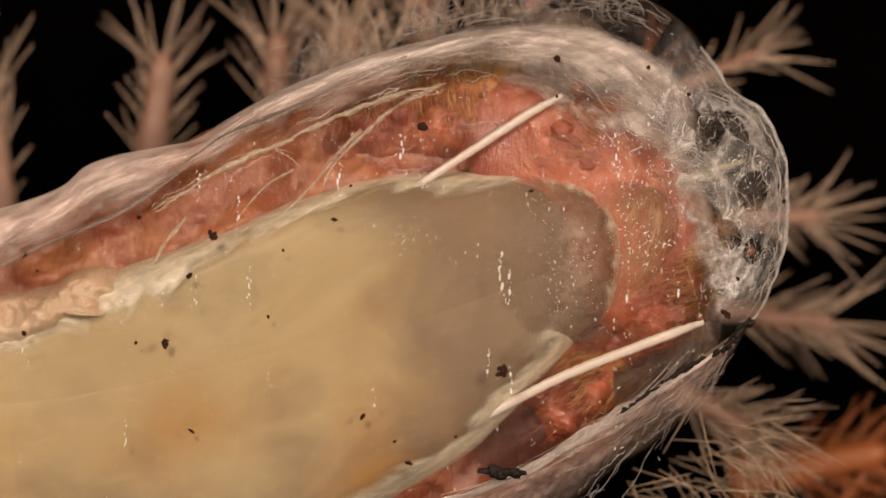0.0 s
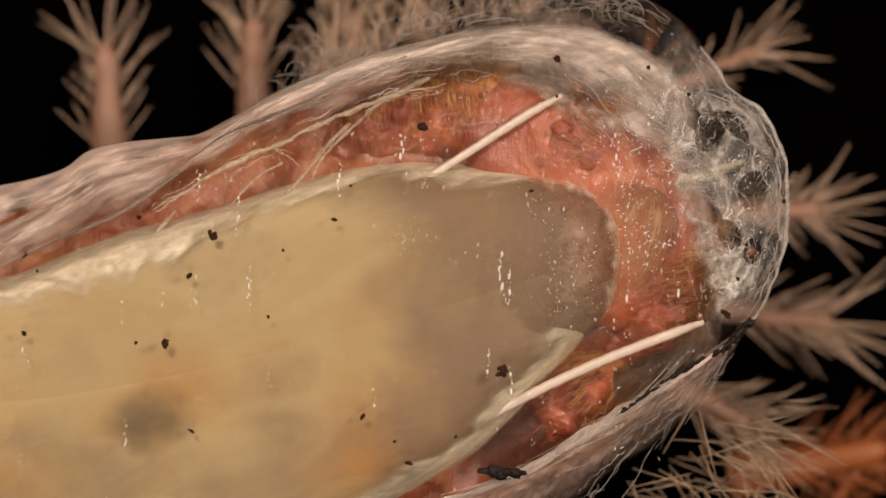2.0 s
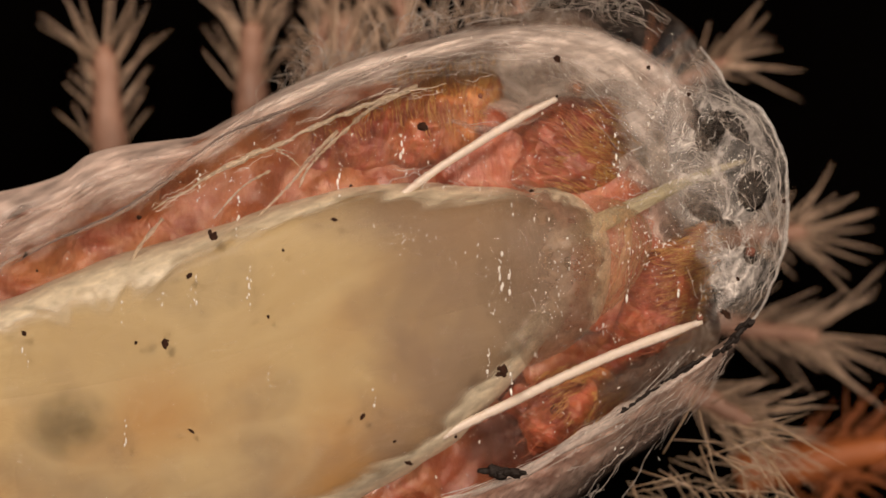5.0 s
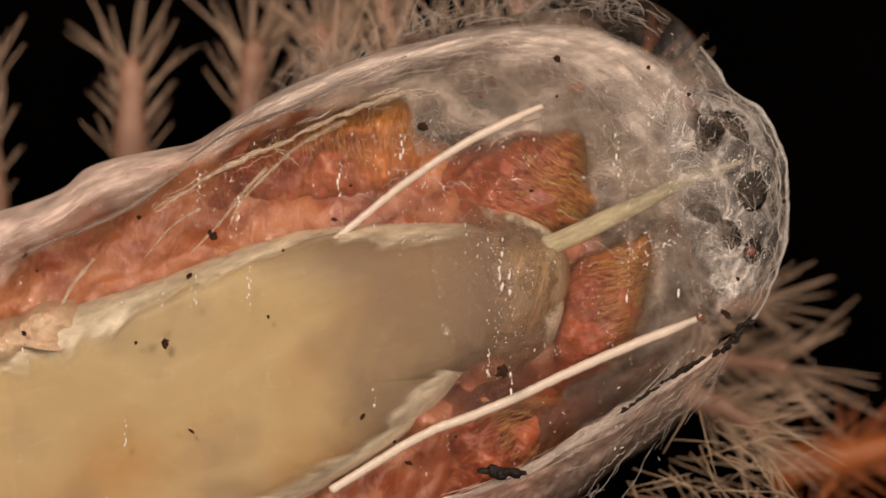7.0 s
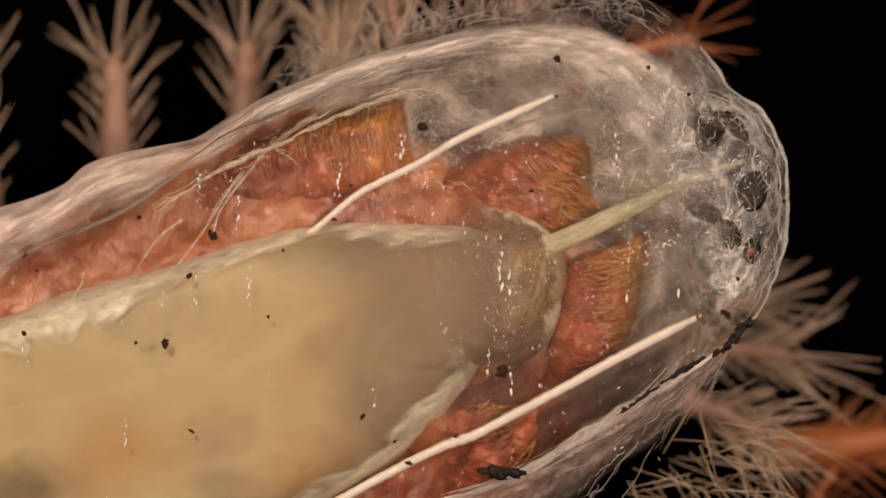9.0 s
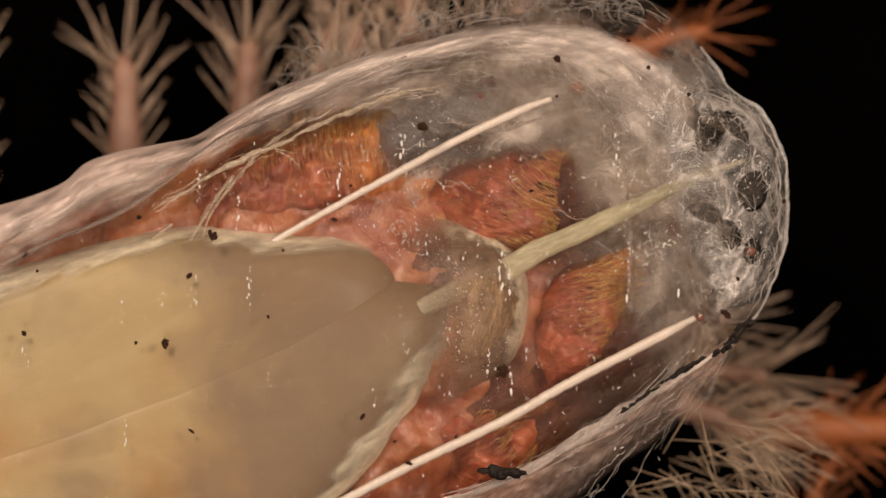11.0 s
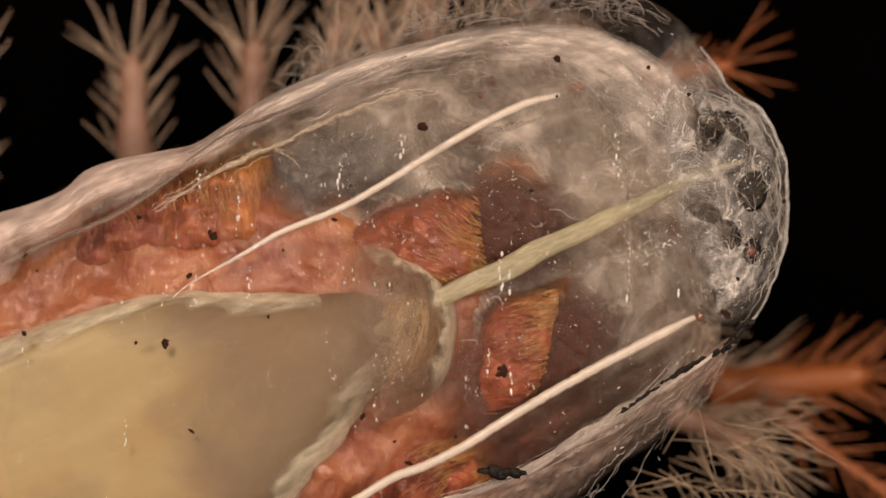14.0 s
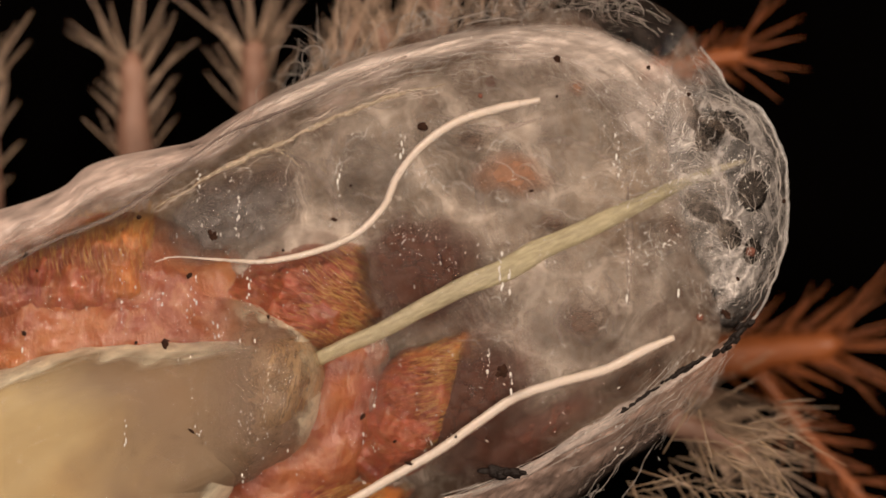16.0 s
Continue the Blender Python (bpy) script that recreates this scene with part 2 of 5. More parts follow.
def web_material(name, colour, scale, walls, lines, low=0.03, gloss=0.06, shine=0.12, distort=0.3, thick=False, dirt=0.7):
    """Clear skin in cells: milky walls between them, and fine whorled lines, painted highlights, that follow the walls.
    """
    n = Nodes(name)
    warp = n.add("ShaderNodeTexNoise")
    warp.inputs["Scale"].default_value, warp.inputs["Detail"].default_value = scale * 0.9, 4
    at = n.coords()
    n.link(at, warp.inputs["Vector"])
    shift = n.add("ShaderNodeVectorMath", operation="SCALE")
    shift.inputs["Scale"].default_value = distort * 3 / scale
    n.link(warp.outputs["Color"], shift.inputs[0])
    moved = n.add("ShaderNodeVectorMath", operation="ADD")
    n.link(at, moved.inputs[0])
    n.link(shift.outputs[0], moved.inputs[1])
    cell = n.add("ShaderNodeTexVoronoi", feature="DISTANCE_TO_EDGE")
    cell.inputs["Scale"].default_value = scale
    n.link(moved.outputs[0], cell.inputs["Vector"])
    edge = cell.outputs["Distance"]
    f = n.noise(scale * 0.8, 6, 0.6, distort=0.8)
    g = n.noise(scale * 5, 5, 0.62)
    wall = n.ramp(edge, [(0.0, walls), (0.035, walls * 0.7), (0.13, walls * 0.22), (0.4, low)])
    wall = n.mix(1.0, wall, n.ramp(f, [(0.34, 0.25), (0.62, 1.0)]), "MULTIPLY")
    many = n.add("ShaderNodeMath", operation="MULTIPLY")
    many.inputs[1].default_value = 110.0
    n.link(edge, many.inputs[0])
    wave = n.add("ShaderNodeMath", operation="SINE")
    n.link(many.outputs[0], wave.inputs[0])
    # Pale whorls in the cover stand in for fine parallel highlights.
    line = n.mix(1.0, n.ramp(wave.outputs[0], [(0.35, 0.0), (0.95, lines)]), n.ramp(n.noise(scale * 1.3, 3, turn=40), [(0.46, 0.0), (0.58, 1.0)]), "MULTIPLY")
    haze = n.ramp(n.mix(0.4, f, g), [(0.40, 0.0), (0.66, walls * 0.34)])
    cover = n.mix(1.0, n.mix(1.0, wall, line, "SCREEN"), haze, "SCREEN")
    if thick:
        body = n.add("ShaderNodeAttribute", attribute_name="thick")
        cover = n.mix(1.0, cover, body.outputs["Fac"], "MULTIPLY")
    relief = n.bump(n.mix(0.35, cover, g), 1.0, 0.12)
    milky = n.surface(n.mix(n.ramp(g, [(0.35, 0.0), (0.65, 1.0)]), [q * dirt for q in colour], colour), 0.35, relief, coat=0.7, coat_rough=shine)
    wet = n.add("ShaderNodeBsdfGlossy")
    wet.inputs["Roughness"].default_value = shine
    n.link(n.bump(n.mix(0.5, line, n.noise(6.0, 6, 0.65, distort=1.2)), 1.0, 0.22), wet.inputs["Normal"])
    top = n.add("ShaderNodeMixShader")
    top.inputs[0].default_value = gloss
    n.link(n.see_through(milky, cover), top.inputs[1])
    n.link(wet.outputs[0], top.inputs[2])
    return n.done(top.outputs[0])


FILM = film_material("clear_film", (0.70, 0.58, 0.50), 0.0, 0.06, 1.1, gloss=0.016, shine=0.09)
BAND = film_material("fibrous_skin", (0.96, 0.82, 0.73), 0.60, 1.0, 0.7, (0.5, 1.8, 1), -22, gloss=0.07, thick=True, back=0.2, relief=0.8, dirt=0.74)
CROWN = web_material("crown_skin", (0.40, 0.28, 0.21), 2.4, 0.14, 0.20, 0.01, 0.03, 0.14, thick=True)
PAD = web_material("pad_skin", (0.94, 0.86, 0.80), 1.7, 1.0, 0.7, 0.10, 0.10, 0.16, thick=True)
VEIL = film_material("veil_skin", (0.88, 0.64, 0.53), 0.35, 0.95, 1.2, (2.2, 0.5, 1), 35, thick=True)
SOFT = film_material("soft_fold", (0.60, 0.48, 0.41), 0.05, 0.6, 1.4)
RIDGE = film_material("ridge_skin", (0.88, 0.74, 0.66), 0.45, 1.0, 1.1, (0.6, 1.6, 1), -32, back=0.2, gloss=0.05)
RIDGE_THIN = film_material("side_skin", (0.95, 0.74, 0.64), 0.92, 1.0, 0.6, (0.7, 1.2, 1), -25, back=0.06, thick=True, relief=0.5, dirt=0.84)
EDGE = film_material("edge_film", (0.90, 0.86, 0.82), 0.4, 1.0, 3.5, gloss=0.1)
WINDOW = web_material("window_film", (0.52, 0.43, 0.36), 3.4, 0.30, 0.5, 0.02, 0.10, 0.14)
BUBBLE = web_material("bubble_film", (0.56, 0.48, 0.42), 2.6, 0.5, 0.5, 0.02, 0.10, 0.08)
# Dark colours that stand in for the shade inside open hollows.
HOLLOW_SHADE = film_material("hollow_shade", (0.075, 0.022, 0.010), 0.85, 1.0, 0.9, gloss=0.006, coat=0.08, spec=0.15, back=0.05, thick=True)
GREY_HOLLOW_SHADE = film_material("grey_hollow_shade", (0.12, 0.10, 0.09), 0.6, 1.0, 0.9, gloss=0.03, coat=0.4, spec=0.4, back=0.05, thick=True)
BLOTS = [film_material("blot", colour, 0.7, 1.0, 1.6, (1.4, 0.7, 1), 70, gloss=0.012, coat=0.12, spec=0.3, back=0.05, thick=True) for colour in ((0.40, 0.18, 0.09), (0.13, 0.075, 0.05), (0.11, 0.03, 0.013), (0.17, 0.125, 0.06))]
INNER = web_material("inner_film", (0.94, 0.79, 0.66), 0.62, 0.62, 0.30, 0.10, 0.06, 0.09, 0.4)
FIBRE = film_material("fibre", (0.80, 0.73, 0.67), 0.3, 0.9, 3.0)
TISSUE = film_material("tissue", (0.64, 0.42, 0.22), 0.15, 0.95, 1.1, (2.2, 0.4, 1), 15, gloss=0.05, fade=(0.1, -0.55))
SAC_TIP = film_material("sac_tip", (0.41, 0.275, 0.18), 0.45, 0.9, 0.8, (1, 1, 1), 0, 0.14, 0.04, fade=(0.2, -0.6))


RIM = film_material("sac_rim", (0.88, 0.77, 0.56), 0.75, 1.0, 1.1, (0.6, 1.5, 1), -20, 0.2, 0.02, thick=True, back=0.05, relief=0.4)
MARGIN = film_material("flesh_margin", (0.86, 0.68, 0.57), 0.4, 1.0, 1.3, (1, 1, 1), -20, 0.14, 0.05, thick=True, back=0.1)


def lining_material():
    n = Nodes("skin_lining")
    c = n.mix(n.ramp(n.noise(0.30, 3, 0.5, distort=0.6), [(0.40, 0.0), (0.60, 1.0)]), (0.54, 0.40, 0.28), (0.24, 0.15, 0.10))
    c = n.mix(n.ramp(n.noise(1.1, 7, 0.66, (1.3, 0.8, 1), -25, 1.0), [(0.50, 0.0), (0.64, 0.7)]), c, (0.74, 0.63, 0.52))
    c = n.mix(n.ramp(n.noise(0.9, 4, 0.5, turn=60), [(0.56, 0.0), (0.70, 0.75)]), c, (0.26, 0.13, 0.075))
    c = n.mix(n.ramp(n.noise(1.5, 9, 0.72, (1.4, 0.6, 1), -25, 2.2), [(0.485, 0.0), (0.52, 0.6), (0.555, 0.0)]), c, (0.90, 0.80, 0.68))
    b = n.bump(n.mix(0.4, n.noise(1.6, 8, 0.7, distort=1.3), n.noise(8, 5, 0.65, distort=0.8)), 1.0, 0.42)
    return n.done(n.surface(c, 0.32, b, coat=1.0, coat_rough=0.06))


LINING = lining_material()


def thread_material(name, a, b_, sss=0.15):
    n = Nodes(name)
    c = n.mix(n.noise(3.0, 4), a, b_)
    b = n.bump(n.noise(9, 4, 0.6, (0.25, 1.5, 1)), 0.5, 0.03)
    return n.done(n.surface(c, 0.42, b, sss=sss, radius=(0.2, 0.15, 0.1), coat=0.2))


THREAD = thread_material("thread", (0.76, 0.65, 0.56), (0.58, 0.47, 0.38))
STRAND = film_material("strand_skin", (0.84, 0.70, 0.52), 0.25, 1.0, 3.2, (0.6, 1.4, 1), -25, gloss=0.05)
GUT = film_material("gut", (0.66, 0.58, 0.36), 0.6, 0.97, 1.6, (0.4, 2.2, 1), -25, gloss=0.05, back=0.25, relief=0.6)


def plain(name, a, b_, rough_, scale=4.0, spec=0.5):
    n = Nodes(name)
    c = n.mix(n.noise(scale, 5), a, b_)
    return n.done(n.surface(c, rough_, n.bump(n.noise(scale * 3, 4), 0.4, 0.02), spec=spec))


SPECK = plain("speck", (0.010, 0.005, 0.003), (0.055, 0.022, 0.011), 0.8, 12, 0.15)
CRUST = plain("black_crust", (0.005, 0.003, 0.002), (0.016, 0.008, 0.005), 0.6, 12, 0.3)
RUST = plain("rust_speck", (0.22, 0.085, 0.055), (0.13, 0.05, 0.035), 0.7, 12, 0.2)
STALK = plain("stalk", (0.44, 0.24, 0.165), (0.18, 0.10, 0.07), 0.5, 2)
SPINE = plain("spine", (0.60, 0.44, 0.32), (0.32, 0.21, 0.145), 0.35, 2)
RUSSET = plain("russet", (0.42, 0.125, 0.032), (0.15, 0.045, 0.014), 0.45, 2)
TABLE = plain("table", (0.0005, 0.0004, 0.0004), (0.001, 0.0008, 0.0007), 0.95, 0.3, 0.0)


# Water beads whose near-white base colour stands in for bright highlights.
def glint_material():
    n = Nodes("pale_glint_bead")
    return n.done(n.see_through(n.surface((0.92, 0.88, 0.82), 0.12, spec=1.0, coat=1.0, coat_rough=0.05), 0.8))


GLINT_BEAD = glint_material()

# ---- table and room ----
sh = Shape()
sh.grid([[(-0.6, -0.6, -0.0018), (0.6, -0.6, -0.0018)], [(-0.6, 0.6, -0.0018), (0.6, 0.6, -0.0018)]])
tagged(new("ground", sh.mesh("ground", TABLE, False)), "matt black table top under the caterpillar", "table", kind="structure")


def thing(name, label, category, group=""):
    ob = new(name)
    ob.empty_display_size = 0.001
    return tagged(ob, label, category, group)


# ---- the old skin ----
skin = thing("shed_skin", "translucent milky caterpillar skin being shed, wet and wrinkled", "caterpillar skin")

OUTLINE = [(-260, 560), (0, 395), (200, 288), (340, 258), (480, 165), (640, 100), (850, 15), (1050, -25), (1200, 35),
           (1300, 165), (1380, 260), (1392, 390), (1350, 540), (1290, 620), (1090, 738), (900, 840), (640, 1000), (200, 1250), (-260, 1250)]


def dome(outline, z, rise, power, wrinkle, seed, scale=0.008):
    """Half a pillow: a bowl where rise is below zero."""
    edge = smooth(outline, 240, True)
    c = edge.mean(0)
    rows = []
    for i in range(71):
        r = 1 - (1 - i / 70) ** 1.6
        row = []
        for q in edge:
            u, v = c + (q - c) * r
            h = max(0.0, 1 - r ** power) ** 0.5
            row.append(spot(u, v, max(0.03, z + rise * h + wrinkle * h ** 0.5 * rough(u * scale, v * scale, seed, 1.0, 5))))
        rows.append(row)
    s = Shape()
    s.grid(rows, True)
    return s


LINED = [(-260, 575), (0, 425), (200, 330), (340, 290), (480, 205), (640, 125), (850, 40), (1000, 18), (1060, 45), (1125, 120),
         (1172, 230), (1200, 340), (1225, 440), (1260, 520), (1262, 622), (1085, 735), (898, 838), (640, 998), (200, 1235), (-260, 1235)]
part("lining", dome(LINED, 2.1, -0.95, 2.4, 0.5, 4, 0.007), LINING, skin, "beige wet inner face of the skin")
INSIDE = [(300, 400), (480, 250), (640, 170), (850, 100), (1050, 95), (1180, 170), (1260, 260), (1300, 380), (1270, 500), (1200, 600), (1050, 700), (860, 800), (600, 900), (350, 700)]
part("inner_film", dome(INSIDE, 2.2, 0.55, 3.0, 0.16, 44, 0.012), INNER, skin, "milky wrinkled inner film")
part("film", dome(OUTLINE, 2.1, 1.92, 3.6, 0.03, 2), FILM, skin, "clear wet outer film")

upper_out = [(-60, 425), (100, 350), (200, 288), (340, 258), (480, 165), (640, 100), (780, 62), (920, 40), (1060, 50), (1170, 105), (1250, 185)]
upper_in = [(-60, 520), (100, 440), (230, 380), (340, 300), (480, 225), (640, 165), (800, 130), (920, 138), (1020, 180), (1110, 270), (1180, 330)]
crown_out = [(480, 165), (640, 96), (850, 12), (1050, -28), (1200, 33), (1300, 163)]
crown_in = [(500, 175), (660, 110), (840, 60), (1050, 55), (1170, 110), (1250, 200)]
part("upper_fold", sheet(upper_in, upper_out, 300, 40, lambda s, t: 4.05 - 0.8 * t ** 2.5, 0.17, 2.0, 1, (lambda s: 0.75 if s < 0.4 else 0.55 + 0.2 * max(0.0, s - 0.55) / 0.45, 0.12), 0.03), BAND, skin, "whitish fibrous fold")
wall_in = [(-60, 545), (100, 472), (230, 408), (340, 328), (480, 252), (640, 192), (760, 150)]
wall_out = [(-60, 428), (100, 354), (200, 292), (340, 262), (480, 170), (640, 105), (780, 66)]
part("upper_fold", sheet(wall_in, wall_out, 200, 26, lambda s, t: 3.05 + 0.1 * t, 0.06, 1.0, 15, (1.3, 0.0), 0.1), RIDGE_THIN, skin, "pinkish white skin under the fold")
part("crown", sheet(crown_in, crown_out, 200, 30, lambda s, t: 3.6 - 1.2 * t ** 2, 0.2, 2.0, 6, (0.15, 0.0), 0.12), CROWN, skin, "thin brownish crown of skin")
side_out = [(-60, 392), (40, 366), (110, 338), (150, 304), (205, 284), (290, 268), (345, 256), (400, 222), (470, 182), (550, 146)]
side_in = [(-60, 500), (40, 452), (110, 418), (180, 378), (250, 342), (310, 314), (360, 292), (420, 258), (490, 218), (570, 180)]
side_fold = part("side_fold", sheet(side_in, side_out, 180, 30, lambda s, t: 4.1 + 0.22 * math.sin(3 * t) - 0.5 * t ** 3 - 0.55 * min(1, max(0, (s - 0.5) / 0.2)), 0.09, 1.6, 9, (0.75, 0.04), 0.06), RIDGE_THIN, skin, "smooth pinkish white fold")
side_fold.data.transform(Matrix.Translation(-spot(160, 350, 4.1)))
pad_out = [(1200, 35), (1300, 165), (1345, 195), (1382, 260), (1395, 350), (1385, 450), (1350, 540), (1322, 575)]
pad_in = [(1120, 190), (1165, 230), (1160, 300), (1180, 360), (1210, 430), (1240, 480), (1255, 530), (1250, 580)]
WINDOWS = [(1163, 272, 19, 40, 8), (1222, 205, 15, 34, 30), (1258, 232, 22, 44, -25), (1330, 335, 26, 36, -10), (1240, 368, 40, 19, -35), (1104, 300, 13, 26, 0), (1298, 222, 15, 34, 40), (1288, 415, 20, 30, 20),
           (1330, 445, 16, 24, 0), (648, 305, 54, 78, 0), (470, 350, 80, 50, 12), (1035, 560, 44, 52, 15), (745, 440, 70, 60, 10), (1180, 420, 60, 40, -20), (905, 310, 70, 44, 10), (960, 470, 50, 30, 25)]


def in_window(p):
    """Whether a place of the pad lies in one of its clear windows."""
    for u, v, a, b, turn in WINDOWS[:9]:
        c = spot(u, v, p.z * 1000)
        d = Matrix.Rotation(radians(-turn), 2) @ Vector(((p.x - c.x), (p.y - c.y)))
        k = grain(p.z * 1000)
        if (d.x / (a * k)) ** 2 + (d.y / (b * k)) ** 2 < 1 + 0.5 * noise.noise(Vector((p.x * 2500, p.y * 2500, turn))):
            return True
    return False


sh = sheet(pad_in, pad_out, 330, 70, lambda s, t: 4.0 - 1.3 * t ** 3, 0.14, 2.0, 5, (0.2, 0.0), 0.15)
sh.faces = [f for f in sh.faces if not in_window(Vector(sh.verts[f[0]]))]
part("end_pad", sh, PAD, skin, "bubbly clear end pad with windows")
low_out = [(1325, 572), (1262, 690), (1180, 770), (1090, 830), (1000, 905), (900, 985)]
low_in = [(1300, 590), (1200, 660), (1090, 735), (980, 800), (880, 848), (760, 905)]
part("veil", sheet(low_in, low_out, 160, 26, lambda s, t: 3.7 - 1.5 * t, 0.22, 2.0, 8, (0.0, 0.5)), VEIL, skin, "torn veil of skin")


def strand(points, n=60, radius=6.0, taper=0.3, uneven=0.25, seed=0, sides=8, wave=2.0):
    """A cord of skin through (u, v, z) with a radius in plan steps."""
    p = smooth(points, n)
    pts, radii = [], []
    for i, (u, v, z) in enumerate(p):
        s = i / (n - 1)
        r = radius * (1 - taper + taper * math.sin(math.pi * s)) * (1 + uneven * rough(s * 9, seed, 0, 1.0))
        pts.append(spot(u + wave * rough(s * 12, seed + 3, 0, 1.0), v + wave * rough(s * 12, seed + 6, 0, 1.0), z))
        radii.append(max(0.4, r) * grain(z))
    s_ = Shape()
    s_.tube(pts, radii, sides)
    return s_


part("rim", strand([(1240, 84, 2.6), (1272, 125, 2.8), (1300, 165, 3.0), (1345, 195, 3.1), (1382, 260, 3.1), (1394, 350, 3.1), (1385, 450, 3.1), (1350, 540, 3.2), (1322, 575, 3.4)], 140, 3.4, 0.5, 1.0, 1, 8, 4.0), EDGE, skin, "glassy bright rim")
part("rim", strand([(1210, 150, 3.6), (1290, 180, 3.5), (1340, 210, 3.4), (1372, 270, 3.4), (1382, 350, 3.4), (1372, 450, 3.4), (1338, 540, 3.5), (1310, 572, 3.6)], 140, 1.3, 0.5, 0.9, 2, 8, 9.0), FIBRE, skin, "glassy bright rim")
part("lower_fold", strand([(1292, 606, 3.55), (1228, 652, 3.7), (1130, 712, 3.8), (1000, 792, 3.8), (930, 835, 3.7), (850, 868, 3.6), (760, 890, 3.5)], 120, 11, 0.9, 0.6, 3, 12), RIDGE, skin, "thick pale fold")
part("crease", strand([(-20, 480, 4.0), (90, 428, 4.1), (220, 372, 4.1), (330, 292, 4.1), (400, 240, 4.1), (520, 190, 4.1), (610, 145, 4.1), (720, 100, 4.0)], 90, 5, 0.5, 0.4), SOFT, skin)
# Thin dark cords that follow the creases of the upper fold.
CREASE = plain("crease_dark", (0.07, 0.05, 0.045), (0.16, 0.11, 0.09), 0.5, 6)
part("crease_line", strand([(20, 470, 4.15), (90, 430, 4.2), (210, 374, 4.2), (320, 302, 4.2)], 60, 1.6, 0.6, 0.6, 4), CREASE, skin, "dark line along a crease")
part("crease_line", strand([(330, 286, 4.2), (400, 238, 4.2), (470, 210, 4.2), (545, 178, 4.2), (615, 142, 4.2)], 60, 1.8, 0.6, 0.6, 5), CREASE, skin, "dark line along a crease")
# cream strands along the upper fold
for k_, (pts_, r_) in enumerate([([(790, 148), (700, 168), (620, 198), (550, 228), (480, 262), (400, 296), (340, 330), (270, 372)], 4.6),
                                 ([(700, 172), (610, 200), (560, 222)], 1.8), ([(520, 272), (490, 264), (450, 268), (410, 290)], 1.8), ([(480, 262), (512, 278), (530, 296)], 1.2)]):
    part("strand", strand([(u, v, 3.85) for u, v in pts_], 110, r_, 0.8, 1.0, 20 + k_, 8, 4.0), STRAND, skin, "cream branching strand")

# fibres felted into the skin
rnd = random.Random(7)


def fibres(name, label, count, guide, spread, length, zs, material, radius=0.9, curl=4.0, parent=skin):
    """Fine fibres that run along a guide line of the plan, scattered across it."""
    g = smooth(guide, 200)
    s = Shape()
    for i in range(count):
        a = rnd.uniform(0, 199 - 4)
        n = max(4, min(199 - a, rnd.uniform(*length)))
        off = rnd.gauss(0, 1)
        lift = rnd.uniform(*zs)
        drift = rnd.gauss(0, 0.25)
        pts, wob = [], rnd.uniform(0, 50)
        for q in np.linspace(0, 1, 9):
            j = min(198, a + n * q)
            p = g[int(j)] + (g[int(j) + 1] - g[int(j)]) * (j - int(j))
            d = g[int(j) + 1] - g[int(j)]
            d = d / (np.linalg.norm(d) + 1e-9)
            side = np.array([-d[1], d[0]])
            w_ = spread(j / 199) if callable(spread) else spread
            p = p + side * (off * w_ * (1 + drift * q) + curl * rough(wob + q * 2, i * 0.37, 0, 1.0))
            pts.append(spot(p[0], p[1], lift))
        r = rnd.uniform(0.5, 1.3) * radius * grain(4)
        s.tube(pts, [r * 0.4] + [r] * 7 + [r * 0.4], 4)
    return tagged(part(name, s, material, parent, label), kind="stuff")


MIDDLE = [((a[0] + b[0]) / 2, (a[1] + b[1]) / 2) for a, b in zip(upper_in, upper_out)]
fibres("felt", "fine white fibres in the skin", 60, MIDDLE[4:], lambda s: 14 + 14 * s, (6, 40), (3.6, 4.15), FIBRE, 0.75, 10)
fibres("felt", "fine white fibres in the skin", 45, [(1160, 230), (1225, 170), (1310, 190), (1350, 265), (1364, 360), (1350, 460), (1312, 545)], 14, (5, 22), (3.5, 4.0), FIBRE, 0.6, 7)
fibres("felt", "fine white fibres in the veil", 26, [(1270, 600), (1190, 700), (1120, 790), (1040, 890)], 24, (20, 90), (2.6, 3.9), FIBRE, 0.7, 12)
fibres("felt", "fine white fibres on the fold", 40, [(1250, 590), (1130, 712), (1000, 792), (900, 845), (780, 890)], 7, (20, 90), (3.85, 3.95), FIBRE, 0.8, 5)
fibres("felt", "loose white fibres inside the skin", 70, [(1290, 290), (1150, 350), (1000, 330), (800, 260), (600, 300)], 70, (6, 25), (2.6, 3.4), FIBRE, 0.8, 14)


fibres("felt", "frayed cream fibres beside the strand", 46, [(790, 148), (700, 168), (620, 198), (550, 228), (480, 262), (400, 296), (340, 330), (270, 372)], 7, (6, 26), (3.8, 3.9), THREAD, 0.5, 7)
fibres("felt", "fine white fibres along the lower seam", 22, [(1310, 560), (1262, 640), (1180, 700), (1090, 760), (1000, 830)], 16, (8, 40), (3.3, 3.9), FIBRE, 0.8, 9)
fibres("felt", "fine greyish fibres in the crown", 110, [(600, 112), (720, 70), (850, 30), (1000, 5), (1120, 18), (1180, 52)], 16, (6, 26), (2.6, 3.7), FIBRE, 0.5, 5)
fibres("felt", "fine white fibres in the skin", 70, [(1020, 150), (1120, 190), (1210, 250), (1270, 340), (1290, 440), (1270, 540)], 34, (5, 26), (3.6, 4.1), FIBRE, 0.6, 6)
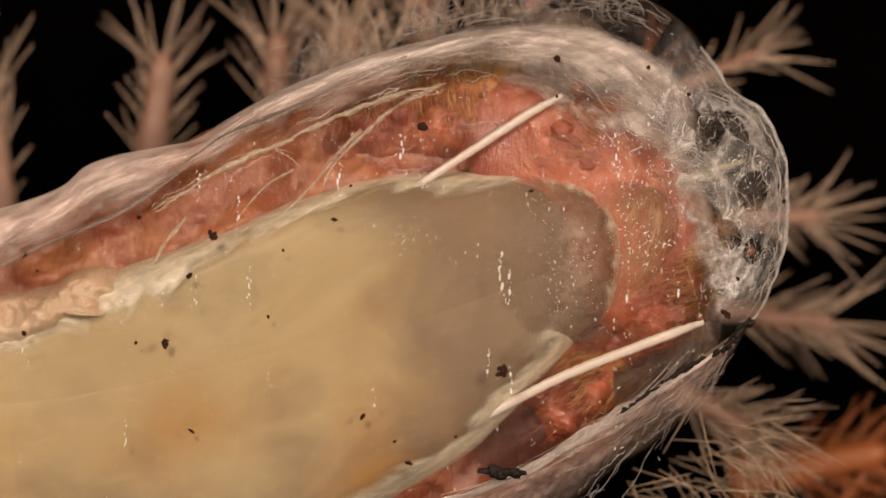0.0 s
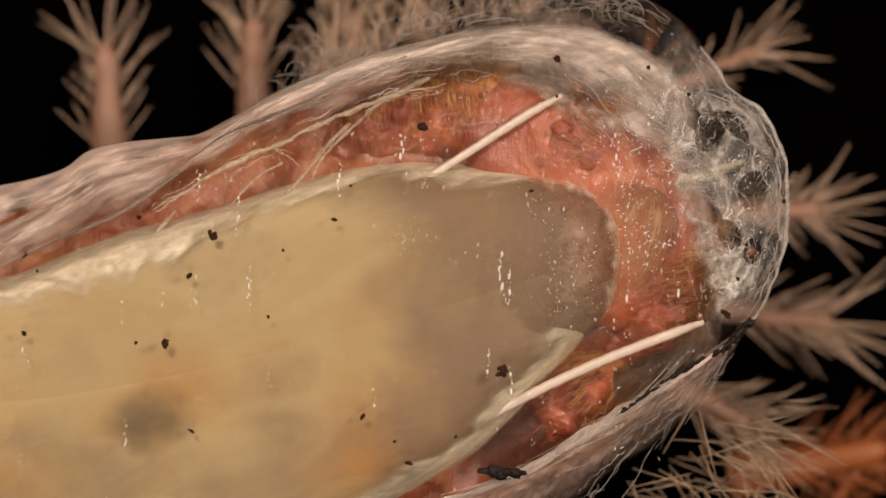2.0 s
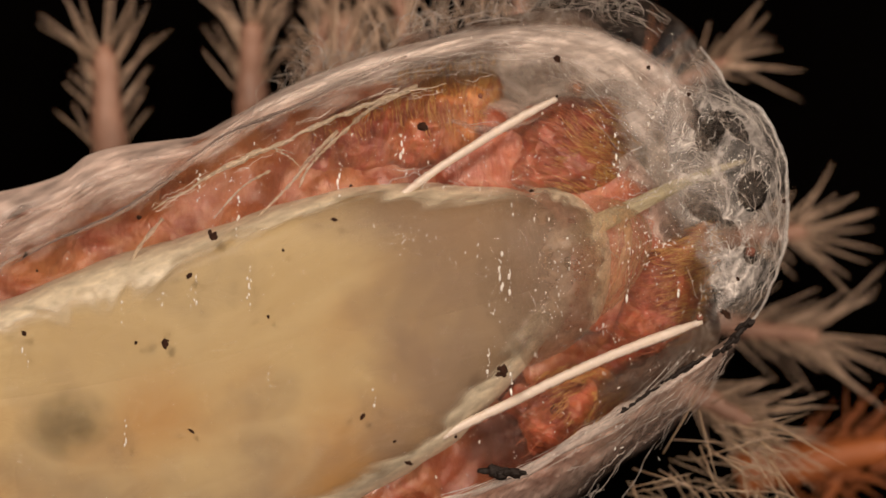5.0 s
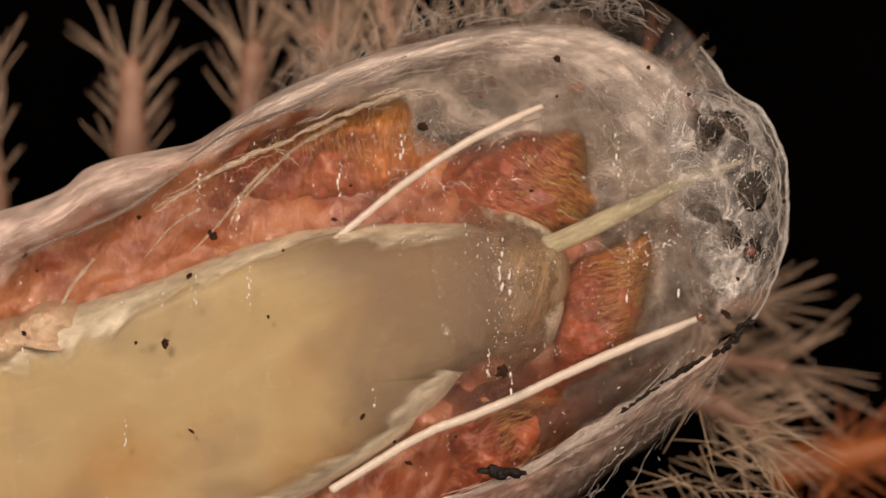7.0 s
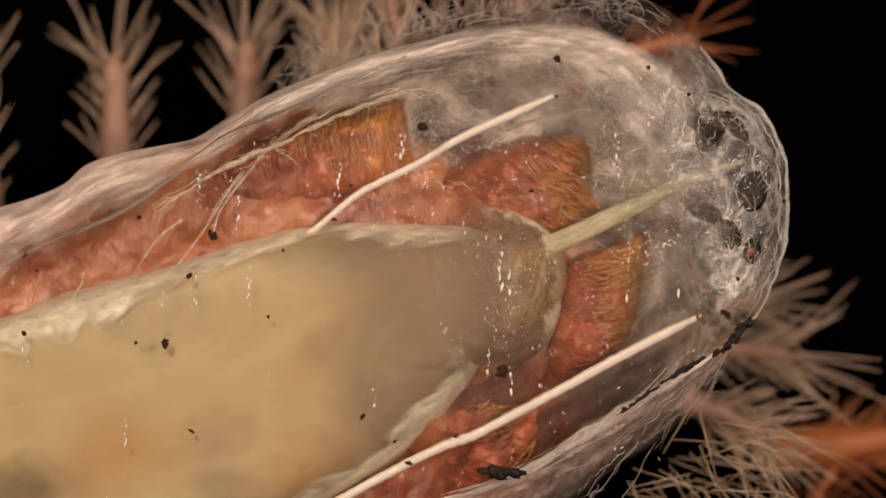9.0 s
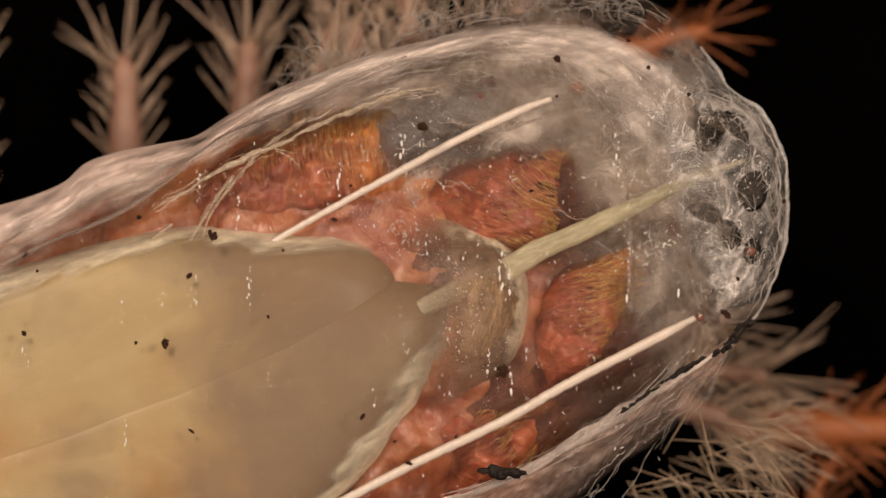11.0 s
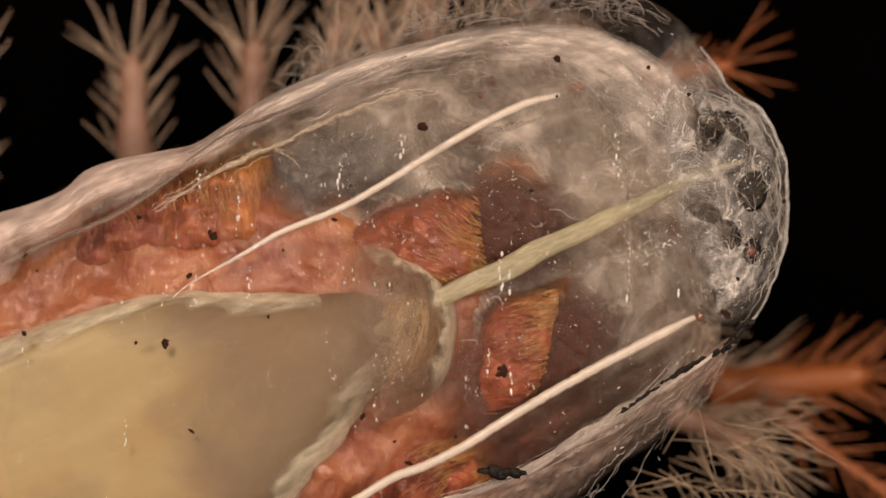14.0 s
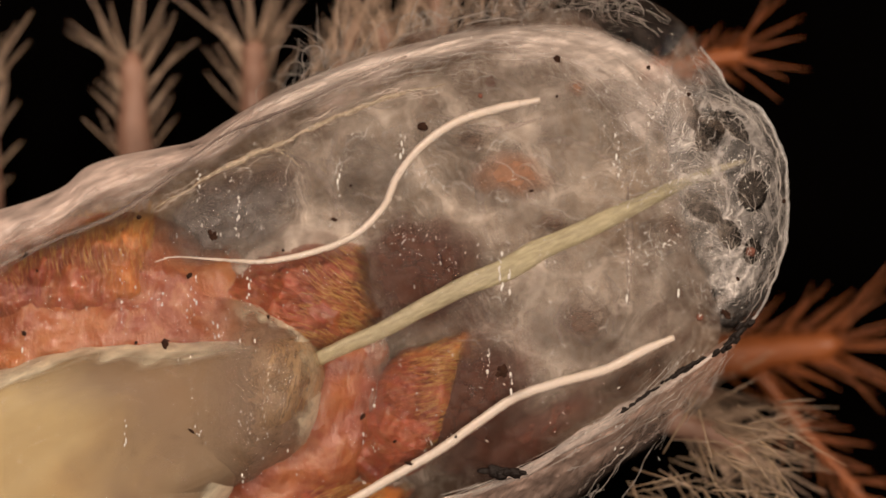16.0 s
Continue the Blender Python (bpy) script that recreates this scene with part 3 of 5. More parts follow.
# fuzz of curled hairs on the top edge
s = Shape()
for i in range(110):
    u = rnd.uniform(470, 1110)
    v = np.interp(u, [470, 640, 850, 1050, 1220], [172, 96, 40, 12, 60]) + rnd.uniform(-25, 20)
    a, turn = radians(rnd.gauss(80, 35)), rnd.gauss(0, 0.22)
    step, z0 = rnd.uniform(5, 11), rnd.uniform(1.6, 3.2)
    pts = []
    for q in range(12):
        pts.append(spot(u, v, z0 + 0.03 * q))
        u, v = u + step * math.cos(a), v - step * math.sin(a)
        a += turn + rnd.gauss(0, 0.05)
    r = rnd.uniform(0.5, 1.5)
    s.tube(pts, [r * (1 - 0.06 * q) * grain(3.5) for q in range(12)], 4)
tagged(part("fuzz", s, FIBRE, skin, "curled pale fuzz"), kind="stuff")

# blurred pale hairs that crowd behind the crown
s = Shape()
for i in range(55):
    u = rnd.uniform(500, 900)
    v = np.interp(u, [500, 640, 850, 900], [150, 95, 38, 30]) + rnd.uniform(-10, 40)
    a, turn, step = radians(rnd.gauss(88, 24)), rnd.gauss(0, 0.06), rnd.uniform(9, 22)
    z0, pts = rnd.uniform(-0.4, 1.6), []
    for q in range(8):
        pts.append(spot(u, v, z0))
        u, v, a = u + step * math.cos(a), v - step * math.sin(a), a + turn
    r = rnd.uniform(1.4, 3.0)
    s.tube(pts, [r * (1 - 0.1 * q) * grain(1) for q in range(8)], 5)
tagged(part("fuzz", s, SPINE, skin, "pale hairs behind the crown"), kind="stuff")

# clear windows of the end pad, with webbed rims
for n, (u, v, a, b, turn) in enumerate(WINDOWS):
    z = (3.5 if u > 1270 else 2.4) if n < 9 else 1.6
    k = grain(z)
    s = Shape()
    rows = []
    for i in range(9):
        r = i / 8
        rows.append([(r * a * k * math.cos(q) * (1 + 0.35 * noise.noise(Vector((math.cos(q), math.sin(q), n)))), r * b * k * math.sin(q) * (1 + 0.35 * noise.noise(Vector((math.cos(q), math.sin(q), n + 9)))), (0.00012 if n < 9 else 0.0005) * (1 - r * r))
                     for q in np.linspace(0, 2 * math.pi, 28, endpoint=False)])
    s.grid(rows, True)
    pane = part("window", s, WINDOW, skin, "grey clear window in the skin") if n < 9 else part("bubble", s, BUBBLE, skin, "clear wet bubble")
    pane.location = spot(u, v, z)
    pane.rotation_euler = (0, 0, radians(turn))
    web = Shape()
    for i in range(2 if n < 9 else 1):
        f = rnd.uniform(0.90, 1.35)
        q0, q1 = rnd.uniform(0, 6.28), rnd.uniform(1.2, 5)
        ph = rnd.uniform(0, 9)
        web.tube([((a * f + 16 * rough(q * 2.5, ph, n, 1.0)) * k * math.cos(q0 + q1 * q), (b * f + 16 * rough(q * 2.5, ph + 4, n, 1.0)) * k * math.sin(q0 + q1 * q), (0.0004 if n < 9 else 0.00005) + 0.0002 * rough(q, ph, 2, 1.0)) for q in np.linspace(0, 1, 14)],
                 rnd.uniform(0.3, 0.7) * k, 4)
    for i in range(9 if n < 9 else 3):
        q, q2 = rnd.uniform(0, 6.28), rnd.gauss(0, 0.5)
        web.tube([(a * k * math.cos(q + q2 * t) * (1.15 - t), b * k * math.sin(q + q2 * t) * (1.15 - t), 0.00012) for t in np.linspace(0, rnd.uniform(0.3, 0.9), 7)], rnd.uniform(0.35, 0.8) * k, 4)
    tagged(part("web", web, FIBRE, pane, "pale webbed rim"), kind="stuff")



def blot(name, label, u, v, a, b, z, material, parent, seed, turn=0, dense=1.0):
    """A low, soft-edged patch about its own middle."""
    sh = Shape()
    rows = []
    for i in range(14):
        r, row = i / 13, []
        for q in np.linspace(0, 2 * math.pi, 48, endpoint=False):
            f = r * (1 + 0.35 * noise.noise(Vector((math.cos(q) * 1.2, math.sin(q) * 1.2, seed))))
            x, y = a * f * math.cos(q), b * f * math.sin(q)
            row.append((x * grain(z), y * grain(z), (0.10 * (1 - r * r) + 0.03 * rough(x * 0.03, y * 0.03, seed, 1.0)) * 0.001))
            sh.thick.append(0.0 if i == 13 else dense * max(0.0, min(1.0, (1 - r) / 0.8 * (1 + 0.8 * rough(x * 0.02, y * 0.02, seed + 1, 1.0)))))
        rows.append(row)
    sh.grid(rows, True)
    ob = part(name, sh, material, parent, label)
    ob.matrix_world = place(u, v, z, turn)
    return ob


# Soft-edged rusty, brown and maroon areas laid over the lining.
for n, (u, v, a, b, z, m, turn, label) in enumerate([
        (905, 310, 80, 48, 2.78, 0, 0, "rusty stain on the lining"), (1020, 155, 22, 18, 3.2, 0, 0, "rusty stain on the lining"), (1035, 562, 52, 62, 3.0, 1, 10, "dark brown blotch on the lining"),
        (770, 470, 95, 80, 3.04, 2, 10, "dark maroon blotch on the lining"), (870, 690, 100, 160, 3.0, 2, 10, "dark maroon blotch on the lining"), (960, 760, 170, 60, 3.0, 2, 32, "dark maroon blotch on the lining"),
        (1130, 660, 130, 36, 3.0, 1, 32, "brown blotch on the lining"), (1190, 410, 40, 28, 3.0, 1, 0, "brown blotch on the lining"), (835, 250, 34, 26, 3.0, 1, 0, "brown blotch on the lining"), (985, 395, 40, 24, 3.0, 1, 0, "brown blotch on the lining"),
        (430, 345, 150, 65, 2.6, 1, 24, "greyish brown blotch on the lining"), (740, 70, 40, 26, 3.3, 1, 10, "brown blotch on the lining")]):
    blot("blotch", label, u, v, a, b, z, BLOTS[m], skin, 200 + n, turn)

# inner folds of the lining, seen once the body has drawn back
for n, (pts_, z_) in enumerate([([(600, 220), (585, 290), (600, 360), (640, 390)], 2.3), ([(500, 270), (560, 300), (590, 350), (600, 400)], 2.4), ([(345, 330), (370, 360), (380, 420)], 2.5), ([(840, 500), (860, 560), (850, 640), (870, 720)], 2.3),
                                ([(900, 560), (905, 640), (890, 740)], 2.3), ([(1010, 520), (985, 570), (1000, 620)], 2.3), ([(1060, 470), (1090, 520), (1085, 590)], 2.3), ([(850, 300), (920, 260), (1010, 250), (1090, 290)], 2.3),
                                ([(1110, 330), (1115, 420), (1112, 540)], 3.0), ([(700, 420), (690, 500), (680, 620)], 2.6), ([(760, 200), (860, 230), (960, 210)], 3.2), ([(830, 280), (845, 330), (860, 420)], 2.2)]):
    part("inner_fold", strand([(u, v, z_) for u, v in pts_], 50, 7, 0.8, 0.6, 60 + n, 10), SOFT, skin, "soft fold of the lining")

# ---- scoli: branched spiny stalks behind the skin ----


def scolus(length, wide, seed, stalk=STALK, spine=SPINE, crown=6, sides=7, reach=1.0):
    """A stalk along its own +y from the origin, in plan steps, with stiff spines at its sides and a crown of long ones."""
    rnd = random.Random(seed)
    k = grain(1.0)
    base = Shape()
    pts, radii = [], []
    for i in range(18):
        s = i / 17
        pts.append((5 * rough(s * 3, seed, 0, 1.0) * k, s * length * k, 3 * rough(s * 3, seed + 5, 0, 1.0) * k))
        radii.append((27 - 15 * s + 3 * math.exp(-((s - 0.86) / 0.1) ** 2) - (9 * max(0, s - 0.93) / 0.07)) * wide * (1 + 0.15 * rough(s * 8, seed, 3, 1.0)) * k)
    base.tube(pts, radii, 12)
    ob = new("scolus", base.mesh("scolus", stalk))
    ob.parent = skin
    plans = []
    for i in range(crown + 3):
        plans.append((rnd.uniform(0.80, 0.98), radians(-44 + 88 * i / (crown + 2) + rnd.gauss(0, 7)), rnd.uniform(120, 210), rnd.uniform(-0.5, 0.9)))
    for i in range(sides * 4):
        w = 1 if i % 2 == 1 else -1
        plans.append((0.20 + 0.17 * i / sides + rnd.uniform(-0.05, 0.05), w * radians(rnd.uniform(22, 46)), rnd.uniform(70, 140), rnd.uniform(-0.6, 1.2)))
    for s, lean, n, deep in plans:
        n *= reach
        d = Vector((math.sin(lean), math.cos(lean), deep * 0.6)).normalized()
        o = Vector((math.sin(lean) * 14 * wide, s * length, 0))
        bend = Vector((-d.y, d.x, 0)) * rnd.gauss(0, 12)
        sp = Shape()
        sp.tube([(o + d * n * q + bend * q * q) * k for q in (0, 0.2, 0.5, 0.8, 1)], [3.4 * k, 2.4 * k, 1.9 * k, 1.4 * k, 0.4 * k], 6)
        part("spine", sp, spine, ob)
    return ob


SCOLI = [
    # length, width, seed, colour, crown, sides, reach, rows of (t, u, v, z, turn)
    (300, 1.25, 11, 0, 6, 5, 0.9, [(0, 10, 430, -1.1, 6), (1.5, -90, 400, -1.1, 4), (4.2, -90, 400, -1.1, 4), (7, -5, 430, -1.1, 6), (12.5, -40, 420, -1.1, 6), (16, -20, 420, -1.1, 2)]),
    (260, 1.45, 12, 0, 6, 5, 1.0, [(0, 262, 345, -1.1, -6), (1.5, 205, 330, -1.1, 2), (4.2, 190, 325, -1.1, 4), (7, 232, 352, -1.1, 0), (9, 210, 350, -1.1, 2), (12.5, 240, 350, -1.1, 2), (16, 242, 345, -1.1, 2)]),
    (185, 1.3, 13, 0, 6, 5, 1.0, [(0, 490, 240, -1.1, 0), (1.5, 450, 215, -1.1, 0), (4.2, 445, 208, -1.1, 0), (7, 440, 250, -1.1, -3), (9, 430, 250, -1.1, -2), (12.5, 440, 250, -1.1, -2), (16, 455, 250, -1.1, 2)]),
    (165, 1.1, 14, 0, 6, 6, 1.0, [(0, 640, 200, -1.1, 10), (1.5, 620, 180, -1.1, -6), (4.2, 610, 180, -1.1, -6), (7, 590, 200, -1.1, 10), (9, 600, 200, -1.1, 4), (12.5, 640, 200, -1.1, -4), (16, 670, 200, -1.1, -4)]),
    (200, 0.52, 15, 0, 6, 3, 0.78, [(0, 1170, 175, -1.1, -64), (4.2, 1155, 165, -1.1, -64), (6.5, 1020, 250, -1.1, -64), (16, 1000, 250, -1.1, -64)]),
    (190, 0.9, 16, 0, 7, 6, 0.85, [(0, 1270, 390, -1.1, -88), (4.2, 1270, 375, -1.1, -86), (6.5, 1180, 560, -1.1, -82), (9, 1170, 560, -1.1, -80), (11.5, 1080, 600, -1.1, -80), (16, 1000, 600, -1.1, -80)]),
    (230, 0.9, 17, 0, 7, 8, 1.05, [(0, 1255, 545, -1.1, -98), (4.2, 1255, 545, -1.1, -98), (6.5, 1180, 620, -1.1, -100), (9, 1180, 600, -1.1, -98), (11.5, 1130, 640, -1.1, -100), (16, 1050, 640, -1.1, -105)]),
    (160, 1.0, 18, 0, 9, 9, 0.9, [(0, 1190, 690, 0.2, -118), (4.2, 1190, 680, 0.2, -116), (7, 1210, 690, 0.2, -116), (12.5, 1190, 720, 0.2, -112), (16, 1180, 740, 0.2, -112)]),
    (300, 1.7, 19, 1, 8, 9, 1.2, [(0, 1290, 850, -1.1, -80), (4.2, 1290, 840, -1.1, -80), (7, 1360, 830, -1.1, -80), (9, 1360, 800, -1.1, -84), (12.5, 1300, 740, -1.1, -92), (14, 1250, 690, -1.1, -85), (14.5, 1220, 640, -1.1, -80), (16, 1200, 640, -1.1, -84)]),
    (230, 0.9, 20, 1, 6, 4, 0.7, [(0, 950, 260, -1.1, -60), (8.0, 950, 260, -1.1, -60), (9, 1010, 120, -1.1, -76), (11.5, 1040, 100, -1.1, -74), (12.5, 1030, 70, -1.1, -72), (14.5, 1090, 160, -1.1, -84), (16, 1100, 140, -1.1, -78)]),
    (230, 0.6, 22, 0, 6, 6, 0.9, [(0, 560, 260, -1.1, -14), (4.2, 540, 240, -1.1, -10), (7, 520, 250, -1.1, -20), (12.5, 540, 250, -1.1, -14), (16, 560, 240, -1.1, -20)]),
    (200, 0.7, 23, 0, 6, 5, 0.8, [(0, 760, 150, -1.1, 4), (4.2, 740, 140, -1.1, 8), (7, 720, 170, -1.1, 14), (12.5, 760, 160, -1.1, 8), (16, 800, 160, -1.1, 10)]),
    (190, 0.7, 24, 0, 6, 5, 0.8, [(0, 930, 120, -1.1, -4), (4.2, 920, 110, -1.1, -2), (7, 900, 150, -1.1, -8), (12.5, 900, 200, -1.1, -8), (16, 900, 220, -1.1, -8)]),
    (330, 0.55, 21, 1, 4, 4, 0.8, [(0, 1330, 1080, -1.1, -40), (12.5, 1330, 1060, -1.1, -30), (14.5, 1340, 640, -1.1, -142), (16, 1330, 650, -1.1, -140)]),
]
MOVES = [(side_fold, [(0, 160, 340, 4.1, 0), (1.5, 160, 316, 4.1, -5), (4.2, 160, 312, 4.1, -5), (6.5, 160, 345, 4.1, 0), (9, 160, 338, 4.1, 0), (12.5, 160, 334, 4.1, 0), (14.5, 160, 350, 4.1, 0), (16, 160, 342, 4.1, 0)])]
for length, wide, seed, russet, crown, sides, reach, rows in SCOLI:
    ob = scolus(length, wide, seed, RUSSET if russet else STALK, RUSSET if russet else SPINE, crown, sides, reach)
    tagged(ob, label="blurred russet spiny stalk" if russet else "pinkish brown stalk with tan spines")
    MOVES.append((ob, rows))

# stiff pale bristles under the veil
s = Shape()
for i in range(110):
    u, v = rnd.uniform(1100, 1380), rnd.uniform(690, 890)
    if v < 1420 - 0.58 * u + rnd.uniform(-10, 60):
        continue
    a = radians(rnd.gauss(-25, 32))
    n = rnd.uniform(60, 170)
    z = rnd.uniform(0.8, 2.6)
    s.tube([spot(u + n * q * math.cos(a), v - n * q * math.sin(a), z + 0.2 * q) for q in (0, 0.5, 1)], [1.8 * grain(3), 1.5 * grain(3), 0.4 * grain(3)], 5)
tagged(part("bristles", s, PALE_HAIR, skin, "stiff pale bristles"), kind="stuff")

# ---- the new caterpillar inside ----
larva = thing("caterpillar", "soft wet pink caterpillar drawing out of its old skin", "caterpillar")

FLESH_BACK = [(-420, 560), (-200, 470), (0, 400), (200, 315), (400, 225), (560, 190), (700, 220), (860, 320), (980, 390), (1060, 470), (1060, 600), (960, 720), (850, 830), (640, 1050), (0, 1200), (-420, 1200)]
flesh = part("flesh", pillow(FLESH_BACK, (600, 500), 2.3, 1.05, 0.7, 3.2, 0.24, 1.7, 1.0, 3, 260, 90), FLESH, larva, "salmon-pink flesh")

FLESH_END = [(790, 250), (815, 165), (880, 128), (960, 140), (1020, 168), (1090, 182), (1180, 235), (1245, 330), (1268, 440), (1240, 550), (1150, 590), (1020, 580), (900, 520), (830, 380)]
flesh_end = part("flesh", pillow(FLESH_END, (1130, 380), 2.45, 0.82, 0.5, 4.5, 0.08, 1.0, 1.0, 8, 160, 46), DEEP, larva, "salmon-pink flesh")
FOLDS = [
    ([(300, 360), (400, 265), (520, 215), (640, 178), (704, 182), (722, 240), (735, 330), (650, 400), (450, 430), (320, 420)], (600, 300), 2.35, FOLD_A, 95),
    ([(680, 330), (760, 285), (850, 255), (940, 240), (1016, 238), (1036, 258), (1040, 320), (1048, 380), (985, 432), (850, 430), (720, 410)], (900, 330), 2.45, FOLD_B, -25),
    ([(985, 468), (1050, 440), (1105, 420), (1130, 424), (1126, 490), (1112, 560), (1085, 625), (1030, 668), (930, 715), (890, 660), (950, 560)], (1030, 550), 2.45, FOLD_C, 15),
    ([(740, 720), (870, 676), (985, 700), (992, 780), (935, 868), (800, 940), (640, 960), (660, 820)], (870, 790), 2.3, FOLD_C, 30),
]


def surface_of(outline, power):
    """How high a pillow over the outline stands at a place of the plan, 0 to 1."""
    edge = smooth(outline, 120, True)
    c = edge.mean(0)
    ang = np.arctan2(edge[:, 1] - c[1], edge[:, 0] - c[0])
    rad = np.linalg.norm(edge - c, axis=1)
    order = np.argsort(ang)
    ang, rad = ang[order], rad[order]

    def height(u, v):
        r = math.hypot(u - c[0], v - c[1]) / np.interp(math.atan2(v - c[1], u - c[0]), ang, rad, period=2 * math.pi)
        return (max(0.0, 1 - r ** power) ** 0.5, r)
    return height


def sink_back(x, y, way, k):
    """How deep a fold dips towards its root (metres)."""
    d = (x * math.cos(radians(way)) + y * math.sin(radians(way))) / k
    return 0.0055e-3 * max(0.0, -20 - d)


def ragged(outline, way, at, seed):
    """Cuts uneven lobes into the free edge of a fold."""
    out = []
    for q in smooth(outline, 56, True):
        d = (q[0] - at[0]) * math.cos(radians(way)) - (q[1] - at[1]) * math.sin(radians(way))
        f = min(1.0, max(0.0, d / 60)) * (11 * noise.noise(Vector((q[0] * 0.05, q[1] * 0.05, seed))) + 7 * noise.noise(Vector((q[0] * 0.13, q[1] * 0.13, seed))))
        out.append((q[0] + f * math.cos(radians(way)), q[1] - f * math.sin(radians(way))))
    return out


folds = []
for n, (outline, at, z, material, way) in enumerate(FOLDS):
    body = pillow(ragged(outline, way, at, 30 + n), at, z, 0.95, 0.9, 3.0, 0.2, 2.4, 4.0, 20 + n, 200, 44)
    body.verts = [(x, y, h_ - sink_back(x, y, way, grain(z))) for x, y, h_ in body.verts]
    ob = part("fold", body, material, larva, "rust-red hairy fold")
    folds.append(ob)
    height = surface_of(outline, 3.0)
    lo, hi = np.min(outline, 0), np.max(outline, 0)
    for name, mat, count in (("gold_fur", GOLD_HAIR, 420), ("rust_fur", RUST_HAIR, 420)):
        hs = Shape()
        k = grain(z)
        made = 0
        while made < count:
            u, v = rnd.uniform(*np.stack([lo, hi], 1)[0]), rnd.uniform(*np.stack([lo, hi], 1)[1])
            h, r = height(u, v)
            d0 = ((u - at[0]) * math.cos(radians(way)) - (v - at[1]) * math.sin(radians(way)))
            if r > 0.985 or (d0 < (rnd.uniform(-10, 90) if mat is GOLD_HAIR else rnd.uniform(-90, 60))):
                continue
            a = radians(way + rnd.gauss(0, 7) + 38 * noise.noise(Vector((u * 0.012, v * 0.012, n))))
            bend, ln = rnd.gauss(0, 0.22), rnd.uniform(16, 44)
            pts = []
            for q in range(6):
                h, r = height(u, v)
                pts.append(((u - at[0]) * k, (at[1] - v) * k, (0.95 * h + 0.03 + 0.03 * math.sin(q * 0.6)) * 0.001))
                u, v = u + ln / 5 * math.cos(a), v - ln / 5 * math.sin(a)
                a += bend / 5
            hs.tube(pts, [q * k for q in (0.35, 0.55, 0.6, 0.55, 0.4, 0.15)], 4)
            made += 1
        tagged(part(name, hs, mat, ob, "fine lying hairs"), kind="stuff")

# pale streaks that paint wet glints in the empty part of the skin
s = Shape()
deep_of = surface_of(INSIDE, 3.0)
for i in range(480):
    u, v = rnd.uniform(430, 1280), rnd.uniform(180, 720)
    if noise.noise(Vector((u * 0.012, v * 0.012, 3))) < -0.05 or v > 1250 - 0.55 * u:
        continue
    h, out = deep_of(u, v)
    if out > 0.95:
        continue
    a, bend, n = rnd.gauss(1.5, 0.5), rnd.gauss(0, 0.3), rnd.choice((2, 2, 3, 4, 6, 9))
    pts = []
    for q in range(4):
        z = 2.2 + 0.55 * h + 0.16 * h ** 0.5 * rough(u * 0.012, v * 0.012, 44, 1.0, 5) + 0.02
        pts.append(spot(u, v, z))
        u, v, a = u + n / 3 * math.cos(a), v - n / 3 * math.sin(a), a + bend
    r = rnd.uniform(0.5, 1.3) * grain(1.5)
    s.tube(pts, [r * 0.5, r, r * 0.9, r * 0.4], 5)
tagged(part("moisture_glint", s, GLINT_BEAD, skin, "pale streaks painted as wet glints on the inner film"), kind="stuff")


def dew(ob, outline, at, z, rise, power, count, seed, streaks=()):
    """Small wet beads that lie on a part and move with it; their pale colour paints glints."""
    r_ = random.Random(seed)
    height = surface_of(outline, power)
    lo, hi = np.min(outline, 0), np.max(outline, 0)
    k, s = grain(z), Shape()
    while count:
        u, v = r_.uniform(lo[0], hi[0]), r_.uniform(lo[1], hi[1])
        h, r = height(u, v)
        if r > 0.9 or not -50 < u < 1568 or noise.noise(Vector((u * 0.05, v * 0.014, seed))) < 0.30:
            continue
        a = r_.uniform(0.45, 1.2)
        s.lump(((u - at[0]) * k, (at[1] - v) * k, (rise * h + 0.06) * 0.001), (a * k * r_.uniform(0.8, 1.6), a * k * r_.uniform(1.0, 4.0), a * k), r_.uniform(0, 99), 0.7, 5, 7)
        count -= 1
    for u0, v0, v1 in streaks:
        v = v0
        while v < v1:
            a, h = r_.uniform(0.4, 1.3), height(u0, v)[0]
            s.lump(((u0 + r_.gauss(0, 3) - at[0]) * k, (at[1] - v) * k, (rise * h + 0.06) * 0.001), (a * k, a * k * r_.uniform(1.2, 4), a * k), r_.uniform(0, 99), 0.7, 5, 7)
            v += r_.uniform(4, 14)
    tagged(part("moisture_glint", s, GLINT_BEAD, ob, "small wet beads coloured pale as glints"), kind="stuff")


for n, (outline, at, z, material, way) in enumerate(FOLDS):
    dew(folds[n], outline, at, z, 0.95, 3.0, 26, 300 + n)
dew(flesh, FLESH_BACK, (600, 500), 2.3, 1.05, 3.2, 160, 310)
dew(flesh_end, FLESH_END, (1130, 380), 2.45, 0.82, 4.5, 90, 311)

# the gut sac: two overlapping halves and a clearer end
AT = (700, 550)
SAC_UPPER = [(-500, 640), (-250, 560), (0, 492), (200, 415), (400, 360), (560, 310), (700, 285), (860, 290), (980, 303), (1060, 360), (1070, 460), (970, 545), (770, 620), (400, 770), (-500, 1000)]
SAC_LOWER = [(-500, 700), (0, 650), (400, 570), (700, 480), (940, 405), (1070, 430), (1082, 530), (1000, 640), (900, 750), (830, 810), (700, 890), (500, 1020), (0, 1200), (-500, 1250)]
SAC_END = [(860, 300), (980, 302), (1060, 330), (1105, 390), (1112, 470), (1088, 550), (1020, 610), (930, 640), (850, 560), (820, 430)]
